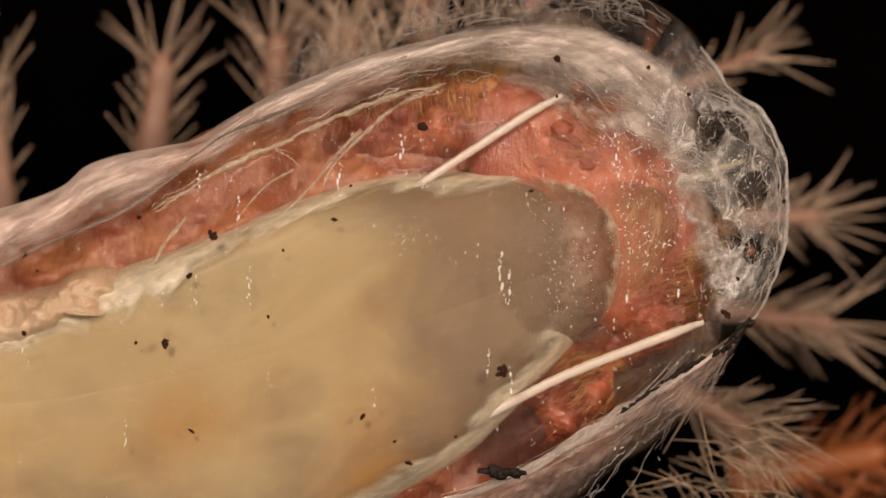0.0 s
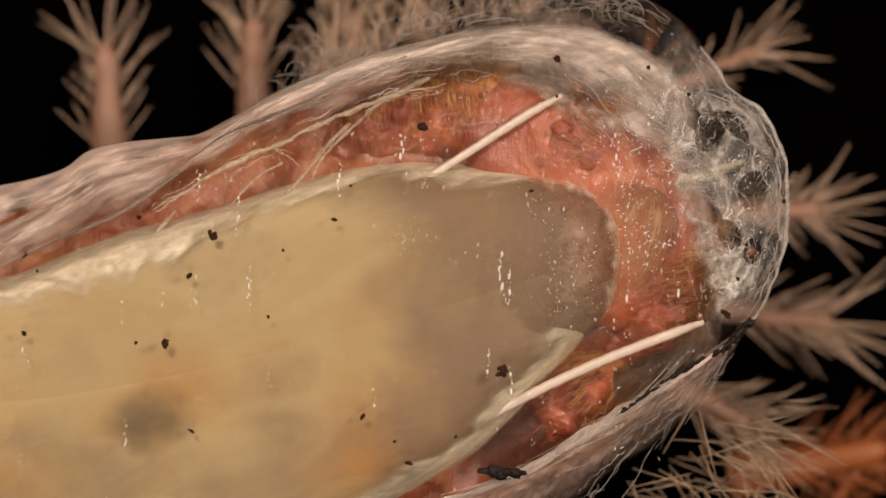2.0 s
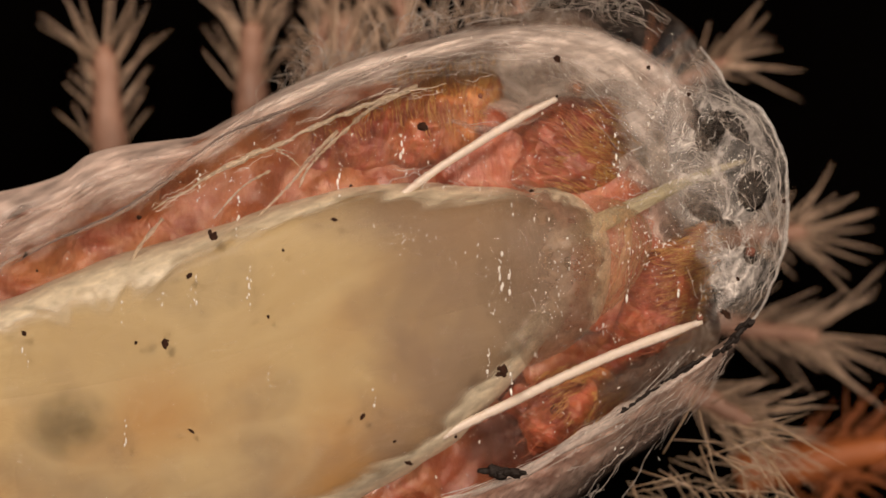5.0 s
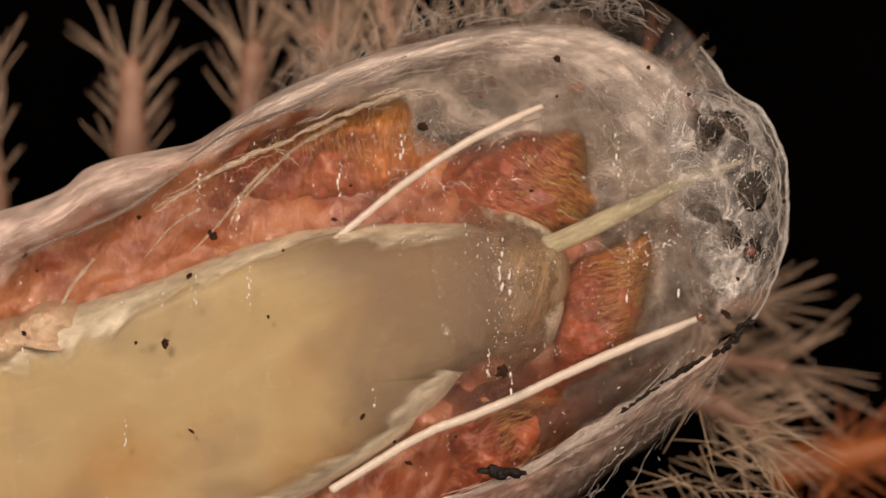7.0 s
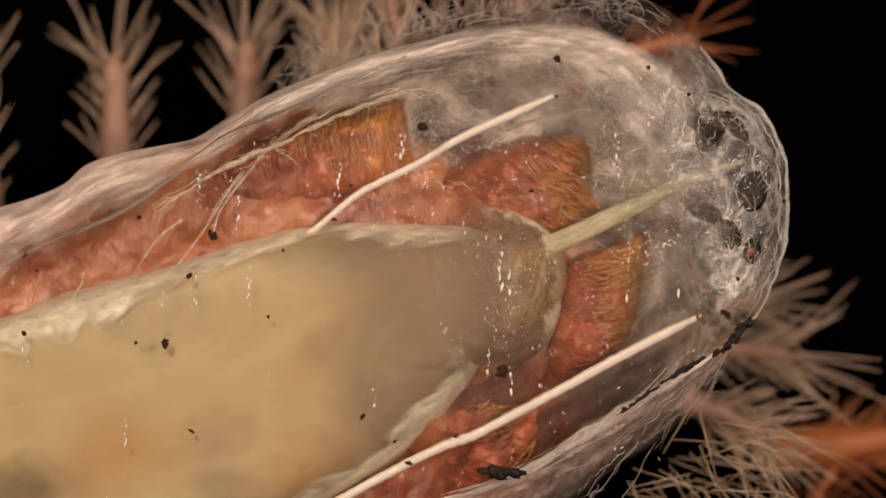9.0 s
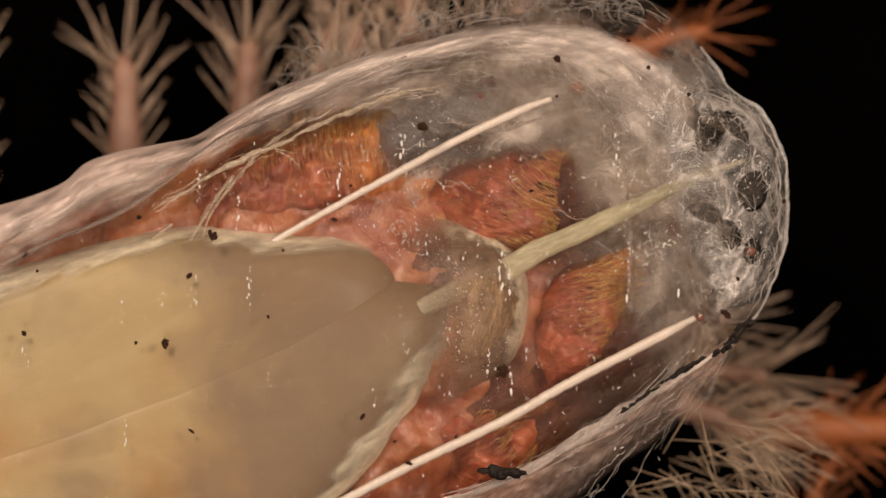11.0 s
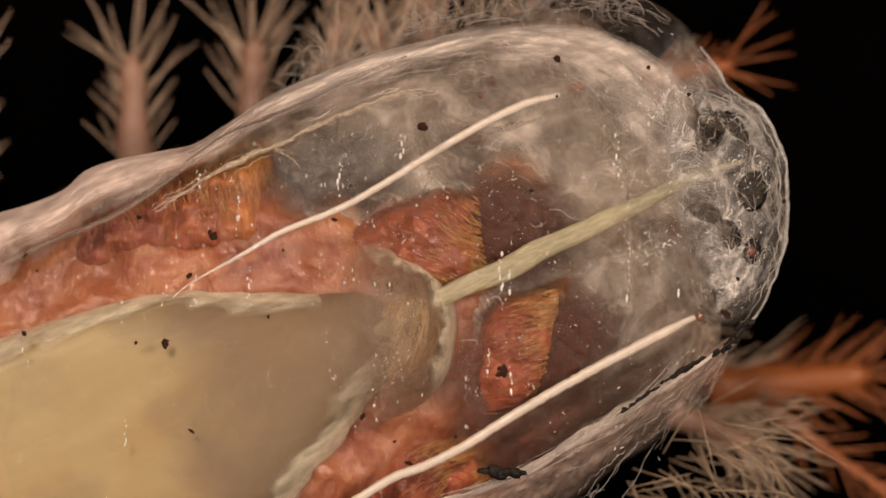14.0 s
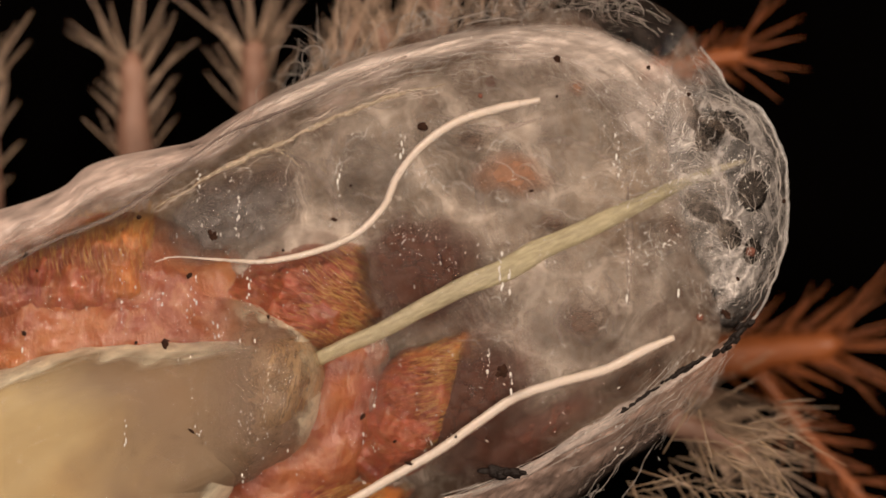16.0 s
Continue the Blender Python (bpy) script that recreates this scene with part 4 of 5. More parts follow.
sac_upper = part("sac", pillow(SAC_UPPER, AT, 2.6, 1.25, 1.0, 8.0, 0.0, 0.6, 0.0, 31, 260, 60, 0.01), SAC, larva, "yellowish cream translucent gut sac")
sac_lower = part("sac", pillow(SAC_LOWER, AT, 2.6, 1.25, 1.0, 8.0, 0.0, 0.6, 0.0, 32, 260, 60, -0.01), SAC, larva, "yellowish cream translucent gut sac")
sac_end = part("sac_end", dome(SAC_END, 2.6, 1.36, 3.0, 0.06, 14, 0.012), SAC_TIP, larva, "clearer brownish end of the sac")
sac_end.data.transform(Matrix.Translation(-spot(980, 460, 2.6)))
dew(sac_end, SAC_END, (980, 460), 2.6, 1.36, 3.0, 34, 312, [(1015, 420, 540), (1045, 400, 470), (985, 500, 560)])
FRILL = [(850, 400), (930, 405), (985, 430), (1008, 475), (1000, 530), (960, 590), (910, 630), (870, 640), (850, 560), (840, 470)]
frill = part("frill", dome(FRILL, 2.6, 1.44, 3.0, 0.06, 12, 0.02), TISSUE, larva, "clear golden frill of tissue")
frill.data.transform(Matrix.Translation(-spot(930, 500, 2.6)))


def edge_shell(name, outline, around, at, z, rise, power, keep, inner, seed, parent, material, label, tilt, tail=0.08):
    """A pale thickened margin that drapes over a body along the part of its outline that keep() names."""
    edge = smooth(outline, 520, True)
    c = smooth(outline, around, True).mean(0)
    line = [q for q in edge if keep(q)]
    jump = max(range(len(line)), key=lambda i: np.linalg.norm(line[i] - line[i - 1]))
    line = line[jump:] + line[:jump]
    k = grain(z)
    sh = Shape()
    rows, n = [], len(line)
    for i, q in enumerate(line):
        s = i / (n - 1)
        wide = inner * (0.8 + 0.6 * rough(s * 7, seed, 0, 1.0)) * min(1, 0.3 + s / 0.1, 0.3 + (1 - s) / 0.1)
        reach = np.linalg.norm(q - c)
        row = []
        for j in range(20):
            f = j / 19
            r = 1.004 - (wide + 6) / reach * f
            u, v = c + (q - c) * r
            h = rise * max(0.0, 1 - min(r, 1.0) ** power) ** 0.5 + 0.06 + 0.03 * math.sin(math.pi * f)
            row.append(((u - at[0]) * k, (at[1] - v) * k, (h + tilt * (at[1] - v) / 100 + 0.03 * f * (1 - f) * rough(s * 40, f * 4, seed + 5, 1.0)) * 0.001))
            body = max(0.0, min(1.0, 1.75 * (1 - f) + 0.6 * rough(s * 22, f * 2.5, seed + 7, 1.0)))
            sh.thick.append(body * min(1, s / tail, (1 - s) / min(tail, 0.2)) * min(1.0, 0.7 + f / 0.12) * min(1.0, (1 - f) / 0.3))
        rows.append(row)
    sh.grid(rows)
    return part(name, sh, material, parent, label)


edge_shell("rim", SAC_UPPER, 260, AT, 2.6, 1.25, 8.0, lambda q: q[1] < 660 - 0.3 * q[0] + 60 and q[1] < 560 and q[0] > -480 and not (q[0] > 1000 and q[1] > 330), 120, 3, sac_upper, RIM, "pale cream margin", 0.01)
edge_shell("rim", SAC_LOWER, 260, AT, 2.6, 1.25, 8.0, lambda q: (q[0] > 300 and q[1] > 900 - 0.4 * q[0]), 130, 5, sac_lower, RIM, "pale grainy margin", -0.01, 0.12)
edge_shell("rim", SAC_END, 240, (980, 460), 2.6, 1.36, 3.0, lambda q: q[0] > 930 and q[1] < 585, 40, 11, sac_end, RIM, "thin pale margin", 0.0, 0.25)
edge_shell("pale_margin", FLESH_END, 160, (1130, 380), 2.45, 0.82, 4.5, lambda q: q[1] < 480 + 0.2 * (q[0] - 1130) and q[0] > 860 and q[1] < 560, 62, 9, flesh_end, MARGIN, "milky torn margin of the flesh", 0.0)
for node in SAC.node_tree.nodes:
    if node.type == "TEX_COORD":
        node.object = sac_upper
smudge = blot("smudge", "dark smudge in the sac", 270, 735, 90, 70, 3.9, BLOTS[3], larva, 240, 20, 0.6)
# torn frayed strand drawn along with the body
fray = Shape()
k = grain(3.7)
for pts_, r_ in (([(640, 230), (600, 270), (555, 325), (500, 380)], 4.0), ([(330, 385), (280, 450), (250, 540), (245, 620)], 3.5), ([(520, 300), (470, 330), (420, 385)], 2.5), ([(780, 150), (700, 190), (650, 232), (610, 270), (585, 300), (572, 330)], 5.0), ([(610, 270), (590, 276), (570, 300)], 1.6)):
    p = smooth(pts_, 40)
    fray.tube([((u - 660) * k, (230 - v) * k, 0.00004 * rough(i * 0.3, r_, 0, 1.0)) for i, (u, v) in enumerate(p)], [max(0.4, r_ * (1 + 0.9 * rough(i * 0.5, r_, 2, 1.0)) * (1 - 0.6 * i / 40)) * k for i in range(40)], 7)
fray = part("frayed_strand", fray, STRAND, larva, "torn cream strand")


# lumpy roll of tissue that a wave of squeezing carries along the upper edge of the sac
ROLL_LINE = [(-230, 20), (-120, -38), (0, -30), (90, -48), (190, -10), (235, 40), (160, 70), (60, 42), (-60, 66), (-180, 72)]
roll = part("roll", pillow(ROLL_LINE, (0, 0), 2.7, 1.26, 0.6, 3.0, 0.22, 2.6, 3.0, 71, 140, 34), ROLL, larva, "lumpy pinkish cream roll")
# dark wet sheets behind the withdrawing folds; their colour paints the shade of hollows
SHADE_OUTLINES = [[(-120, -90), (0, -110), (100, -60), (120, 30), (90, 120), (-20, 130), (-120, 80)], [(-110, -80), (40, -90), (130, -40), (120, 50), (20, 90), (-110, 70)], [(-130, 20), (-60, -60), (60, -90), (130, -60), (110, 20), (20, 70), (-80, 80)]]
shade_sheets = []
for n, outline in enumerate(SHADE_OUTLINES):
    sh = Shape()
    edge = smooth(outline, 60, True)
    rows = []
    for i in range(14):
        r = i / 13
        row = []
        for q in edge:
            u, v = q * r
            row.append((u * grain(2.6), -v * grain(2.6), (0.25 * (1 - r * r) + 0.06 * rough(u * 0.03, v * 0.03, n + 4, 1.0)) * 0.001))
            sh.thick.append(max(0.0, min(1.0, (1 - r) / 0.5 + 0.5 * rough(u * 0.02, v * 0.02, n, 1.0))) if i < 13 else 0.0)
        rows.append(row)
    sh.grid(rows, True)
    shade_sheets.append(part("hollow_shade", sh, HOLLOW_SHADE if n < 2 else GREY_HOLLOW_SHADE, larva, "dark wet sheet painting the shade of a hollow"))
    # Pale grains paint a few glints on the dark sheet.
    gl = Shape()
    for i in range(9):
        a, q = rnd.uniform(0, 6.28), rnd.uniform(0.25, 0.8)
        u, v = np.array(edge[int(a / 6.29 * 60)]) * q
        gl.lump((u * grain(2.6), -v * grain(2.6), (0.27 * (1 - q * q) + 0.05) * 0.001), (rnd.uniform(0.6, 1.4) * grain(3), rnd.uniform(0.8, 4.4) * grain(3), grain(3)), i, 0.7, 5, 7)
    tagged(part("moisture_glint", gl, GLINT_BEAD, shade_sheets[-1], "small wet beads coloured pale as glints"), kind="stuff")


def moves(ob, at, z, rows):
    """Keys a part by shifts (t, du, dv, turn) from its own place."""
    MOVES.append((ob, [(t, at[0] + du, at[1] + dv, z, turn) for t, du, dv, turn in rows]))


moves(flesh, (600, 500), 2.3, [(0, 120, -60, 0), (4.2, 120, -60, 0), (6.5, 30, 0, 0), (9.2, 5, 0, 0), (11.5, -20, 40, 0), (12.5, -70, 45, 0), (13.5, -110, 70, 0), (14.5, -240, 130, 0), (15, -320, 180, 0), (16, -360, 185, 0)])
MOVES.append((flesh_end, [(0, 1130, 380, 2.62, 0), (4.2, 1128, 380, 2.62, 0), (6.3, 940, 490, 1.9, 0), (9.2, 930, 490, 1.85, 0), (12.5, 850, 550, 1.85, 0), (14.5, 700, 640, 1.85, 0), (16, 560, 690, 1.85, 0)]))
moves(folds[0], (600, 300), 2.35, [(0, 205, -76, -4), (4.2, 205, -76, -4), (6.5, 40, 0, 0), (8, 0, 0, 0), (9.2, 5, 0, 0), (11.5, -20, 25, 0), (12.5, -95, 40, 0), (13.5, -155, 70, 0), (14.5, -325, 140, 0), (15, -410, 200, 0), (16, -430, 200, 0)])
moves(folds[1], (900, 330), 2.45, [(0, 95, -80, 0), (4.2, 95, -80, 0), (6.5, 0, -20, 0), (8, 0, 0, 0), (9.2, 5, 0, 0), (11.5, -40, 40, 0), (12.5, -72, 70, 0), (13.5, -95, 82, 0), (14.5, -245, 130, 0), (15, -340, 180, 0), (16, -380, 190, 0)])
moves(folds[2], (1030, 550), 2.45, [(0, 140, -30, 0), (4.2, 140, -30, 0), (6.5, 40, 0, 0), (8, 0, 0, 0), (9.2, 10, 0, 0), (11.5, -25, 25, 0), (12.5, -45, 25, 0), (13.5, -75, 45, 0), (14.5, -190, 110, 0), (15, -265, 150, 0), (16, -300, 170, 0)])
moves(folds[3], (870, 790), 2.3, [(0, 130, -70, 0), (4.2, 130, -70, 0), (6.5, 10, 10, 0), (9.2, 0, 0, 0), (11.5, 0, 20, 0), (12.5, -30, 40, 0), (13.5, -60, 60, 0), (14.5, -180, 130, 0), (15, -240, 160, 0), (16, -280, 170, 0)])
moves(sac_upper, AT, 2.6, [(0, 0, 22, 5), (1.0, 0, 0, 1), (1.5, 0, 0, 0), (4.2, 0, 0, 0), (6.3, -105, 112, 4), (7, -105, 110, 3), (8, -105, 105, 1), (9.2, -105, 105, 0), (11.5, -380, 120, -2), (12.5, -300, 165, 4), (13.5, -330, 190, 2), (14.5, -430, 270, 0), (15, -470, 310, 0), (16, -520, 320, 4)])
moves(sac_lower, AT, 2.6, [(0, -10, 0, 0), (1.5, 0, 0, 0), (4.2, 0, 0, 0), (6.3, -160, -10, 0), (7, -150, -5, 0), (8, -150, 0, 0), (9.2, -150, 30, 0), (11.5, -290, 120, 6), (12.5, -300, 130, 6), (13.5, -330, 110, 4), (14.5, -430, 160, 4), (15, -520, 200, 4), (16, -570, 230, 6)])
moves(sac_end, (980, 460), 2.6, [(0, 0, 0, 0), (4.2, 0, 0, 0), (6.3, -95, 55, 0), (8, -110, 50, 0), (9.2, -110, 50, 0), (11.5, -210, 100, 0), (12.5, -270, 115, 0), (13.5, -280, 105, 0), (14.5, -390, 180, 0), (15, -510, 210, 0), (16, -540, 230, 0)])
moves(frill, (930, 500), 2.6, [(0, 200, -90, 0), (4.2, 200, -90, 0), (6.3, 20, 0, 0), (8, 0, 0, 0), (9.2, 0, 0, 0), (11.5, -110, 60, 0), (12.5, -160, 70, 0), (13.5, -175, 60, 0), (14.5, -290, 130, 0), (15, -400, 160, 0), (16, -430, 170, 0)])
MOVES.append((roll, [(0, 90, 535, 2.7, 14), (0.6, -60, 560, 2.7, 14), (1.3, -420, 640, 2.7, 14), (5.6, -420, 600, 2.7, 10), (6.4, 110, 545, 2.7, 6), (7.0, 20, 590, 2.7, 10), (7.8, -420, 680, 2.7, 14), (12.4, -420, 640, 2.7, 10), (13.0, 40, 530, 2.7, 8), (13.6, 60, 575, 2.7, 10), (14.2, -420, 760, 2.7, 14), (16, -420, 760, 2.7, 14)]))
MOVES.append((shade_sheets[0], [(0, 1020, 300, 1.9, 0), (4.2, 1020, 300, 1.9, 0), (6.5, 980, 320, 2.2, 0), (9.2, 1000, 320, 2.3, 0), (11.5, 960, 370, 3.02, 0), (12.5, 960, 372, 3.02, 0), (13.5, 950, 395, 3.02, 0), (14.5, 860, 430, 3.02, 0), (15, 770, 480, 3.02, 0), (16, 750, 475, 3.02, 10)]))
MOVES.append((shade_sheets[1], [(0, 1080, 520, 1.9, 0), (4.2, 1080, 520, 1.9, 0), (6.5, 1040, 560, 2.2, 0), (9.2, 1030, 560, 2.2, 0), (11.5, 1060, 640, 3.02, 0), (12.5, 1050, 560, 3.02, 60), (13.5, 1030, 580, 3.02, 60), (14.5, 930, 650, 3.02, 60), (15, 850, 690, 3.02, 60), (16, 830, 720, 3.02, 60)]))
MOVES.append((shade_sheets[2], [(0, 830, 260, 1.6, 0), (6.5, 800, 240, 1.8, 0), (9.2, 780, 230, 2.0, 0), (11.5, 740, 235, 3.02, 0), (12.5, 690, 250, 3.02, 0), (13.5, 640, 280, 3.02, 0), (14.5, 500, 345, 3.02, 0), (15, 420, 390, 3.02, 0), (16, 400, 390, 3.02, 0)]))
MOVES.append((smudge, [(0, -160, 700, 3.9, 0), (0.6, 60, 700, 3.9, 0), (1.0, 190, 718, 3.9, 0), (1.5, 262, 740, 3.9, 0), (4.2, 272, 735, 3.9, 0), (6.3, -200, 800, 3.9, 0), (7.8, -120, 850, 3.9, 0), (8.5, 25, 862, 3.9, 0), (9.2, 40, 856, 3.9, 0), (11.3, -220, 900, 3.9, 0), (16, -260, 960, 3.9, 0)]))
MOVES.append((fray, [(0, 660, 230, 3.62, 0), (1.5, 640, 220, 3.62, 0), (4.2, 640, 215, 3.62, 0), (6.5, 520, 290, 3.62, 0), (8, 460, 300, 3.6, 6), (9.2, 450, 300, 3.6, 8), (11.5, 430, 310, 3.5, 8), (13.5, 380, 340, 3.1, 8), (14.5, 280, 430, 2.7, 8), (16, 140, 510, 2.7, 8)]))

# ---- tracheal threads and gut lining ----


def chain(name, label, category, lines, pieces, radii, z, material, seed):
    """A limp thread in short rigid pieces. lines: rows of (t, points from the fixed end)."""
    top = thing(name, label, category, "threads drawn out of the caterpillar")
    total = min(np.linalg.norm(np.diff(smooth(p, 300), axis=0), axis=1).sum() for _, p in lines)
    step = total / pieces
    rnd = random.Random(seed)
    k = grain(z)
    for i in range(pieces):
        s = Shape()
        r0, r1 = (radii[0] + (radii[1] - radii[0]) * q / pieces for q in (i - 0.25, i + 1.25))
        last_bit = lambda q: min(1.0, 0.6 + 0.4 * (i + q) / (pieces * 0.08)) * (1.0 if radii[1] > 6 else max(0.22, min(1.0, (pieces - i - q) / (pieces * 0.28))))
        n = 6
        s.tube([((-0.5 + 1.7 * (j / (n - 1)) - 0.35) * step * k, rnd.uniform(-0.5, 0.5) * k, 0) for j in range(n)],
               [(r0 + (r1 - r0) * j / (n - 1)) * last_bit(j / (n - 1)) * k * (0.86 if j in (0, n - 1) else 1) * rnd.uniform(0.95, 1.04) for j in range(n)], 9)
        ob = part("segment", s, material, top)
        rows, last = [], 0
        for t, p in lines:
            c = smooth(p, 400)
            d = np.concatenate([[0], np.cumsum(np.linalg.norm(np.diff(c, axis=0), axis=1))])
            a, b = (np.array([np.interp(q * step, d, c[:, 0]), np.interp(q * step, d, c[:, 1])]) for q in (i, i + 1))
            turn = math.degrees(math.atan2(a[1] - b[1], b[0] - a[0]))
            turn += 360 * round((last - turn) / 360) if rows else 0
            last = turn
            rows.append((t, *(a + b) / 2, z, turn))
        MOVES.append((ob, rows))
    return top


chain("breathing_thread", "thin white breathing thread pulled out of the pink flesh", "thread", [
    (0, [(990, 172), (930, 205), (830, 270), (740, 328), (640, 395), (560, 450), (470, 500), (380, 540), (300, 570)]),
    (4.2, [(990, 172), (930, 205), (835, 265), (740, 325), (640, 390), (560, 445), (470, 500), (380, 540), (300, 570)]),
    (6.5, [(955, 192), (930, 202), (830, 252), (740, 312), (640, 400), (560, 460), (470, 510), (380, 550), (280, 580)]),
    (8, [(960, 180), (930, 195), (820, 245), (740, 290), (640, 345), (570, 402), (480, 470), (380, 530), (280, 580)]),
    (9.2, [(975, 172), (930, 192), (820, 242), (740, 290), (640, 340), (570, 395), (480, 460), (380, 520), (290, 570)]),
    (11.5, [(970, 178), (930, 192), (830, 238), (740, 285), (640, 340), (545, 390), (460, 440), (370, 500), (290, 560)]),
    (12.5, [(980, 172), (930, 192), (830, 238), (740, 288), (640, 340), (560, 385), (480, 440), (390, 510), (300, 570)]),
    (13.5, [(985, 170), (930, 190), (820, 242), (740, 285), (640, 338), (560, 378), (480, 412), (445, 450), (400, 520), (300, 570)]),
    (14, [(985, 170), (930, 184), (850, 222), (760, 275), (680, 325), (600, 370), (500, 410), (430, 450), (340, 500), (290, 540)]),
    (14.5, [(960, 170), (880, 195), (800, 238), (730, 280), (680, 318), (640, 362), (590, 390), (500, 425), (430, 465), (340, 495), (260, 520)]),
    (15, [(955, 174), (870, 195), (800, 215), (740, 260), (700, 312), (680, 362), (640, 407), (580, 435), (500, 455), (430, 456), (340, 470), (290, 490)]),
    (15.5, [(950, 178), (870, 195), (800, 220), (740, 265), (700, 315), (680, 362), (630, 412), (560, 443), (470, 463), (390, 458), (320, 456), (280, 470)]),
    (16, [(950, 178), (870, 195), (800, 220), (740, 265), (700, 318), (680, 365), (630, 415), (560, 445), (470, 463), (390, 460), (310, 455), (280, 462)]),
], 44, (8.5, 4.5), 3.46, THREAD, 3)
LOW = [
    (0, [(1240, 572), (1185, 592), (1100, 625), (1000, 665), (900, 715), (800, 770), (720, 815), (640, 860), (560, 905)]),
    (4.2, [(1240, 572), (1185, 592), (1100, 625), (1000, 670), (900, 720), (800, 772), (720, 815), (640, 860), (560, 905)]),
    (6.5, [(1230, 568), (1130, 605), (1000, 655), (900, 702), (810, 735), (720, 780), (640, 830), (560, 880)]),
    (8, [(1230, 565), (1130, 612), (1000, 686), (900, 735), (840, 768), (780, 780), (700, 820), (620, 865), (560, 900)]),
    (11.5, [(1225, 566), (1130, 615), (1000, 682), (900, 740), (790, 795), (700, 838), (620, 880), (560, 910)]),
    (13.5, [(1225, 563), (1130, 612), (1000, 680), (900, 740), (820, 790), (740, 828), (690, 840), (620, 885), (570, 910)]),
    (14.5, [(1225, 570), (1140, 608), (1000, 690), (900, 745), (800, 805), (720, 850), (640, 895), (560, 930)]),
    (15, [(1190, 598), (1100, 645), (1000, 690), (900, 735), (800, 800), (720, 845), (650, 882), (560, 930)]),
    (16, [(1188, 600), (1140, 620), (1070, 655), (980, 680), (910, 705), (850, 745), (780, 795), (720, 830), (630, 882), (560, 920)]),
]
chain("breathing_thread", "thick white breathing thread beside the lower fold of skin", "thread", LOW, 40, (9.5, 8.5), 3.44, THREAD, 4)

gut = thing("gut_lining", "flat pale yellow gut lining stretched from the end pad", "gut lining")
sh = Shape()
p = smooth([(1320, 285, 3.1), (1270, 300, 3.15), (1200, 328, 3.2), (1130, 362, 3.24), (1050, 400, 3.3), (960, 440, 3.42), (900, 476, 3.48), (830, 502, 3.45), (750, 545, 3.39), (680, 582, 3.34), (600, 618, 3.26), (480, 680, 3.1)], 120)
w = np.interp(np.linspace(0, 1, 120), [0, 0.08, 0.16, 0.3, 0.5, 0.6, 0.75, 1], [4, 9, 12, 17, 21, 17, 15, 12])
rows = []
for i in range(120):
    d = p[min(i + 1, 119)] - p[max(i - 1, 0)]
    d = d[:2] / np.linalg.norm(d[:2])
    side = np.array([-d[1], d[0]])
    row = []
    for j in range(14):
        a = 2 * math.pi * j / 14
        q = p[i][:2] + side * w[i] * math.cos(a) * (1 + 0.12 * rough(i * 0.08, math.cos(a), 2, 1.0))
        row.append(spot(q[0], q[1], p[i][2] + 0.055 * math.sin(a)))
    rows.append(row)
sh.grid(rows, True)
part("tube", sh, GUT, gut)

# ---- specks, beads and seam on the skin ----
for i, (u, v, a, b) in enumerate([(292, 607, 9, 8), (376, 418, 8, 10), (335, 488, 7, 5), (246, 385, 6, 5), (43, 591, 5, 6), (591, 389, 4, 7), (475, 560, 4, 3), (889, 658, 11, 13),
                                  (748, 224, 11, 9), (641, 738, 4, 8), (724, 820, 8, 5), (338, 763, 9, 3), (940, 338, 5, 4), (1285, 556, 14, 6), (45, 451, 6, 4),
                                  (621, 329, 3, 3), (807, 773, 3, 3), (1306, 494, 4, 3), (1387, 357, 5, 5), (986, 105, 9, 8), (1112, 72, 4, 4), (1148, 120, 4, 6), (240, 607, 3, 4),
                                  (698, 782, 4, 3), (501, 443, 3, 3), (1219, 167, 4, 4), (986, 171, 3, 3), (66, 480, 3, 3)]):
    s = Shape()
    k = grain(4.3)
    for q in range(7):
        g, w_ = 2.4 * q + i, (0.62 if q == 0 else rnd.uniform(0.25, 0.5))
        far = 0 if q == 0 else rnd.uniform(0.3, 0.75)
        s.lump((far * a * math.cos(g) * k, far * b * math.sin(g) * k, rnd.uniform(0, 1.5) * k), (a * w_ * k, b * w_ * rnd.uniform(0.6, 1.2) * k, 4 * w_ * k), i * 1.7 + q, 0.9, 7, 11)
    ob = new("dirt_speck", s.mesh("dirt_speck", SPECK))
    ob.matrix_world = place(u, v, 4.06, -35 if i in (11, 13) else 17 * i)
    tagged(ob, "larger brownish black crumb of dirt on the clear film" if a * b > 60 else "tiny black crumb of dirt on the clear film", "dirt", "crumbs of dirt on the skin")

rnd = random.Random(5)
seam = [(1324, 570, 9), (1312, 584, 12), (1300, 598, 13), (1284, 614, 11), (1264, 627, 8), (1240, 638, 7), (1214, 652, 9), (1196, 664, 8), (1172, 678, 6), (1150, 694, 8), (1128, 709, 5), (1104, 726, 7)]
for i, (u, v, r) in enumerate(seam):
    s = Shape()
    for q in range(5):
        s.lump((rnd.gauss(0, r * 0.7) * grain(4.4), rnd.gauss(0, r * 0.22) * grain(4.4), rnd.gauss(0, 1) * grain(4.4)), (r * rnd.uniform(0.4, 0.9) * grain(4.4), r * rnd.uniform(0.2, 0.45) * grain(4.4), 3 * grain(4.4)), 40 + i * 5 + q, 0.7, 8, 14)
    ob = part("seam_mark", s, CRUST, skin, "black mark on the skin's seam")
    ob.location = spot(u, v, 4.1)
    ob.rotation_euler = (0, 0, radians(32))
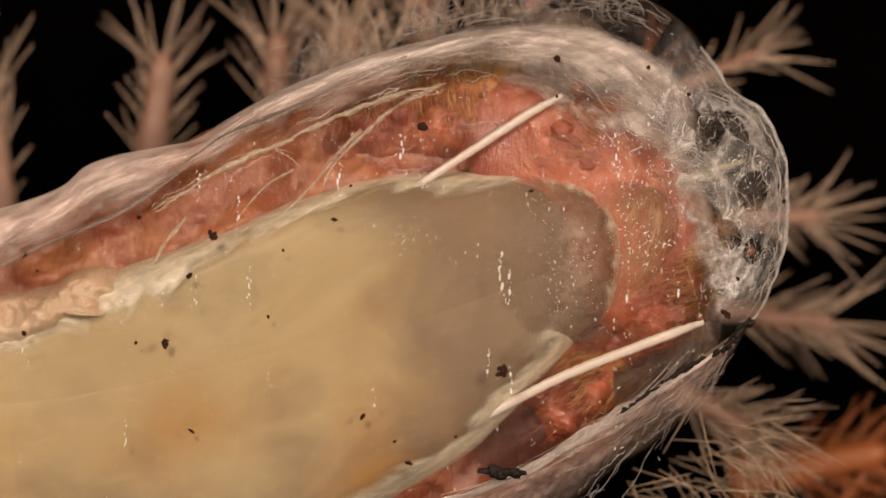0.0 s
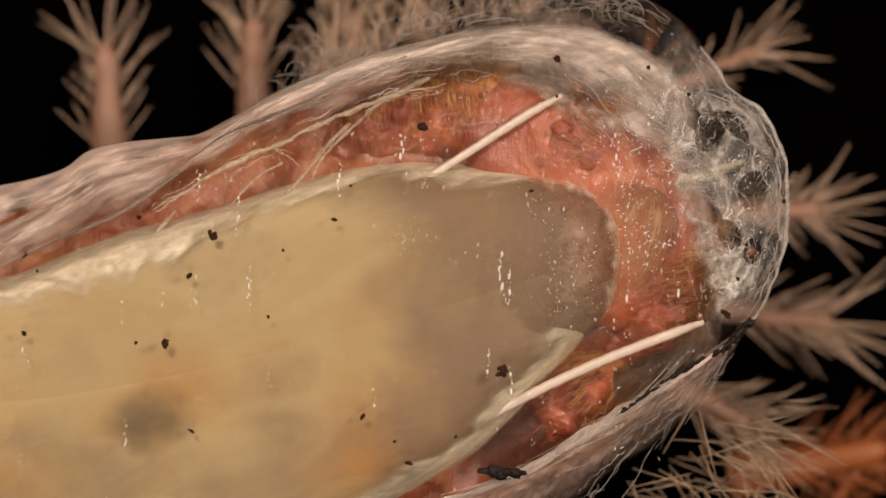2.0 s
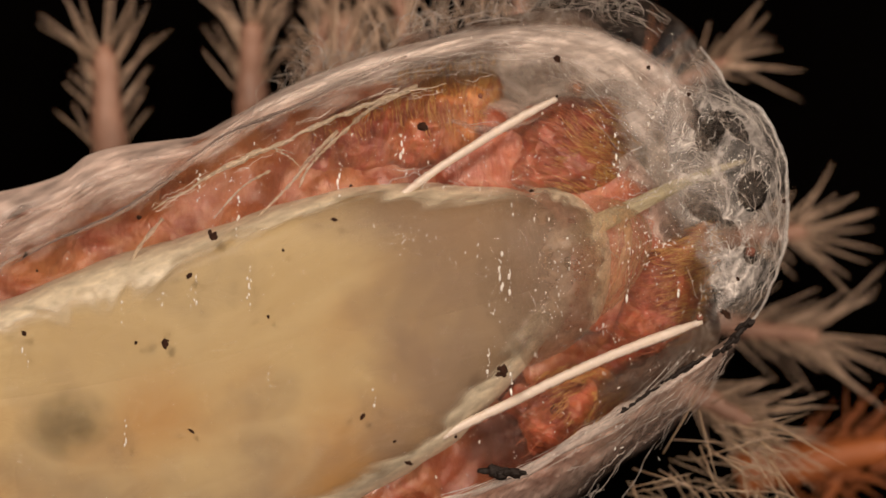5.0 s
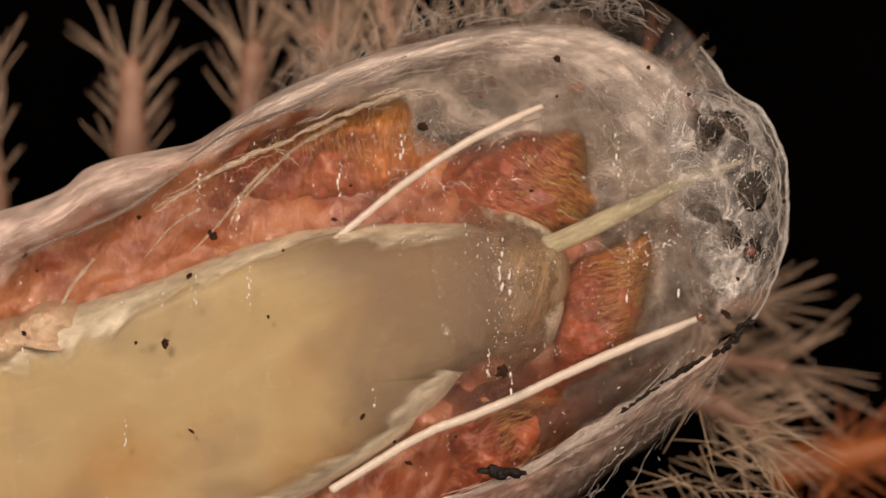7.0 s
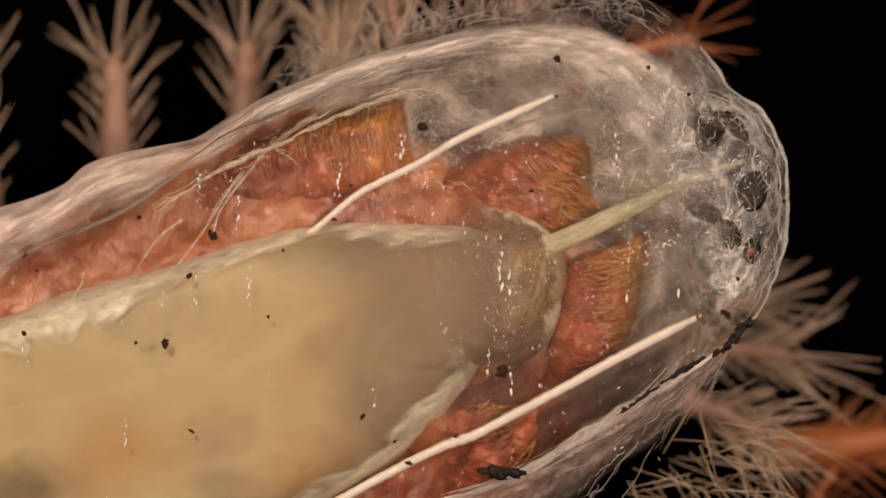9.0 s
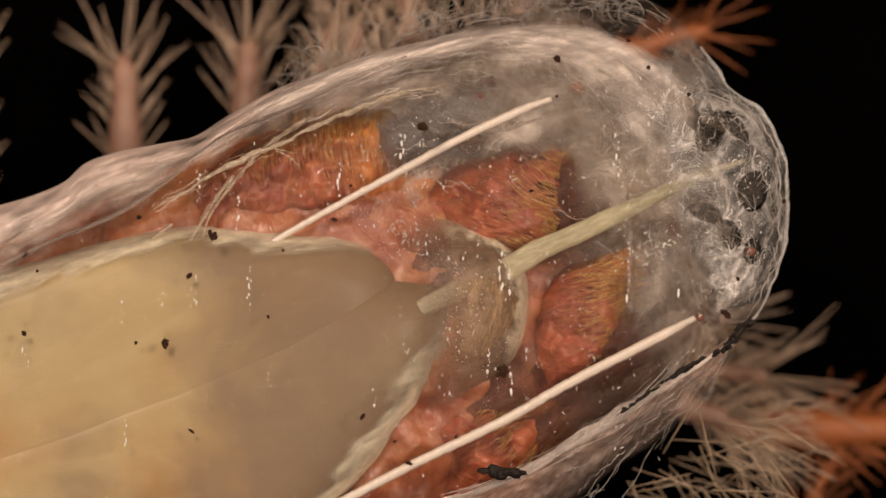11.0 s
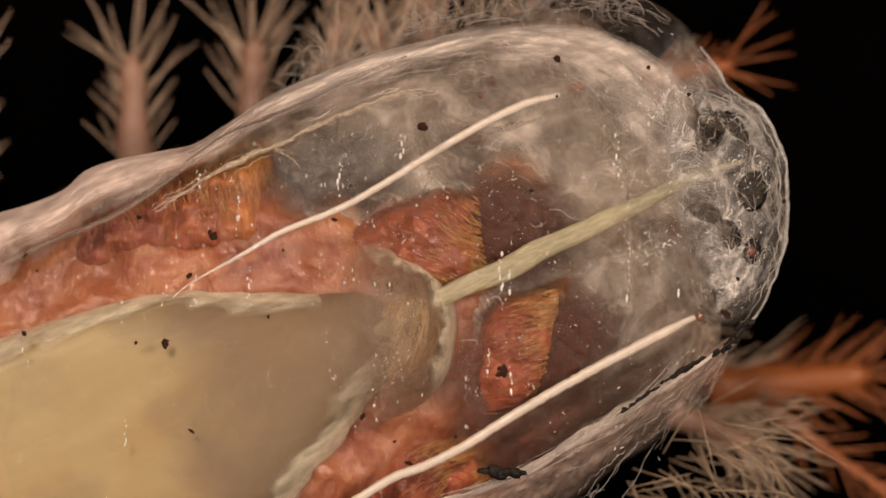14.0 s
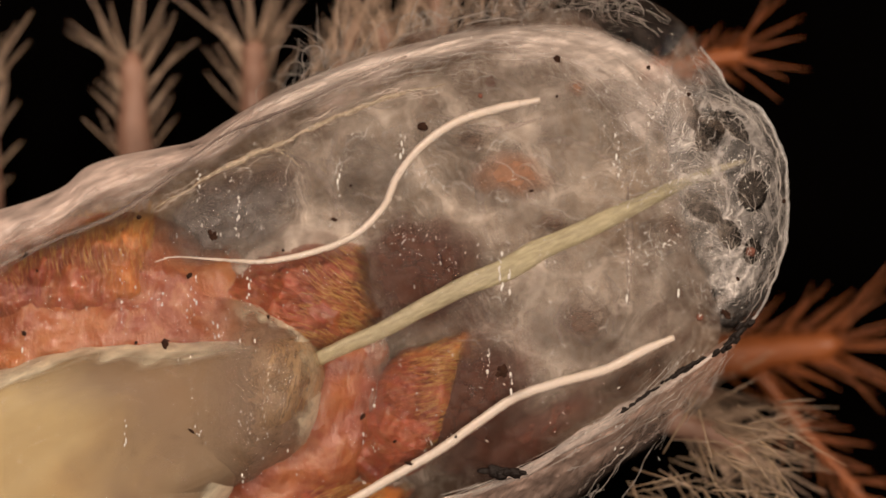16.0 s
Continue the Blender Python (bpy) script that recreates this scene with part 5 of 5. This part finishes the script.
for k_, line in enumerate(([(1328, 562), (1312, 584), (1296, 604), (1276, 620)], [(1250, 632), (1222, 646), (1198, 662), (1176, 676)], [(1160, 686), (1138, 702), (1118, 718), (1092, 736)])):
    part("seam_mark", strand([(u, v, 4.12) for u, v in line], 40, 5.0 - 1.2 * k_, 0.7, 1.0, 50 + k_, 7, 2.5), CRUST, skin, "black line on the skin's seam")
s = Shape()
for q in range(26):
    s.lump((rnd.gauss(0, 15) * grain(4.4), rnd.gauss(0, 3.5) * grain(4.4), rnd.gauss(0, 2) * grain(4.4)), (rnd.uniform(7, 18) * grain(4.4), rnd.uniform(4, 8) * grain(4.4), rnd.uniform(3, 6) * grain(4.4)), 77 + q, 0.7, 8, 14)
ob = part("speck", s, CRUST, skin, "large black crust on the fold")
ob.location = spot(888, 836, 4.0)


# wet beads that hang in lines down the film, coloured pale to read as glints
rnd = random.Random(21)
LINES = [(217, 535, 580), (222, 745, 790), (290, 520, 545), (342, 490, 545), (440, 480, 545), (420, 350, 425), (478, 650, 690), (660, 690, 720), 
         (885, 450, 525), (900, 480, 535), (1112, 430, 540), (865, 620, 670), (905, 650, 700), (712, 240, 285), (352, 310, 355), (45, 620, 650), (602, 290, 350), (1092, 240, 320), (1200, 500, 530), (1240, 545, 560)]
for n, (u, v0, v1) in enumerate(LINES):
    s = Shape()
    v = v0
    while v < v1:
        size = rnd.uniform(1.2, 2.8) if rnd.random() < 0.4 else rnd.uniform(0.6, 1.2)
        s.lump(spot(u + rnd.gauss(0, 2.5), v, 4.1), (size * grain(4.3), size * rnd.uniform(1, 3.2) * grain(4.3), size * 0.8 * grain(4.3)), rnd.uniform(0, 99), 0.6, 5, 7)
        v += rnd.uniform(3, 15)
    tagged(part("moisture_glint", s, GLINT_BEAD, skin, "line of wet beads coloured pale as glints"), kind="stuff")
# Scattered highlights on the film, painted as short pale streaks.
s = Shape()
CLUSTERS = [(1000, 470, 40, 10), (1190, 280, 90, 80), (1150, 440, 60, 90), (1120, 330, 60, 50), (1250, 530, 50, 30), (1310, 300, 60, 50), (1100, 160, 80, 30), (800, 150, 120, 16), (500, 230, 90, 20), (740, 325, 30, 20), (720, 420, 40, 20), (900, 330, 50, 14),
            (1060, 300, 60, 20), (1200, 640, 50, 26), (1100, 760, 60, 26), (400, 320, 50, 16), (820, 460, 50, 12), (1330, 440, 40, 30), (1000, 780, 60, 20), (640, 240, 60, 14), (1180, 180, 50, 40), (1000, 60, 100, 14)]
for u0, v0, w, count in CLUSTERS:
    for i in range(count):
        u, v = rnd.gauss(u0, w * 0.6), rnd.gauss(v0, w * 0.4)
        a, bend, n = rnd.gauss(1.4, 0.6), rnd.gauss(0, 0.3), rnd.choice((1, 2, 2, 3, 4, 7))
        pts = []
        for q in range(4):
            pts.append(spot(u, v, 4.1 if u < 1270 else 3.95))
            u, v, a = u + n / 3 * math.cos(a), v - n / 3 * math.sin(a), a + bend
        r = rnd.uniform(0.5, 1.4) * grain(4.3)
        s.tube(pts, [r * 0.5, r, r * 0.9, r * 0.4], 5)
tagged(part("moisture_glint", s, GLINT_BEAD, skin, "scattered pale streaks painted as wet glints"), kind="stuff")
# thin pale arcs that paint the glints on rims of bubbles and folds
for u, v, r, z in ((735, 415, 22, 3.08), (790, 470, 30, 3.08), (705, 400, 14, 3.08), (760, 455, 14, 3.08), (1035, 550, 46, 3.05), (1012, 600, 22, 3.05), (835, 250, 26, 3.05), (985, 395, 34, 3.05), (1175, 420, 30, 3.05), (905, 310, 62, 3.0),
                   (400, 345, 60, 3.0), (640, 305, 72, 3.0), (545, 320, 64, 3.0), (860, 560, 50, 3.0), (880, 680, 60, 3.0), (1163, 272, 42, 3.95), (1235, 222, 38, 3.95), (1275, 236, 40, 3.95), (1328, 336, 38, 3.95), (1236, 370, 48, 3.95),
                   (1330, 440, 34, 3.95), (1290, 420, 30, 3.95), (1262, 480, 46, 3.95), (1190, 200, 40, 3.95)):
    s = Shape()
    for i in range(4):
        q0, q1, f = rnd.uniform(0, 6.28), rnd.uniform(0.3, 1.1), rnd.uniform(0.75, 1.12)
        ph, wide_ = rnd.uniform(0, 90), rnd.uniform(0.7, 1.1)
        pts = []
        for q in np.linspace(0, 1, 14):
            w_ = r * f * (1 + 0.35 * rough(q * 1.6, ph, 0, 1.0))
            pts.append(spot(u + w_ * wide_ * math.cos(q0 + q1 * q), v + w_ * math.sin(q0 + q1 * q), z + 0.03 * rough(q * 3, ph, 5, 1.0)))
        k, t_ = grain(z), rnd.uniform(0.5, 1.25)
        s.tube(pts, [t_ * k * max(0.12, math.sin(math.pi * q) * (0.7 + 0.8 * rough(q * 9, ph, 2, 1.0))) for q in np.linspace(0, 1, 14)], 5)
    tagged(part("bubble_glint", s, GLINT_BEAD, skin, "thin pale arcs painted as glints on wet bubbles"), kind="stuff")
for i, (u, v, r) in enumerate([(1328, 446, 8), (1018, 150, 9), (868, 145, 9), (1238, 562, 6), (850, 170, 4)]):
    s = Shape()
    s.lump((0, 0, 0), (r * grain(4), r * 1.1 * grain(4), 2 * grain(4)), 90 + i, 0.5, 8, 20)
    part("speck", s, RUST, skin, "rusty fleck").location = spot(u, v, 2.4 if i in (1, 2) else 3.9)


def motions():
    for ob, rows in MOVES:
        full = [(t, place(u, v, z, turn)) for t, u, v, z, turn in rows]
        if rows[0][0] > 0:
            full.insert(0, (0.0, full[0][1]))
        if rows[-1][0] < 16:
            full.append((16.0, full[-1][1]))
        walk(ob, full)


motions()
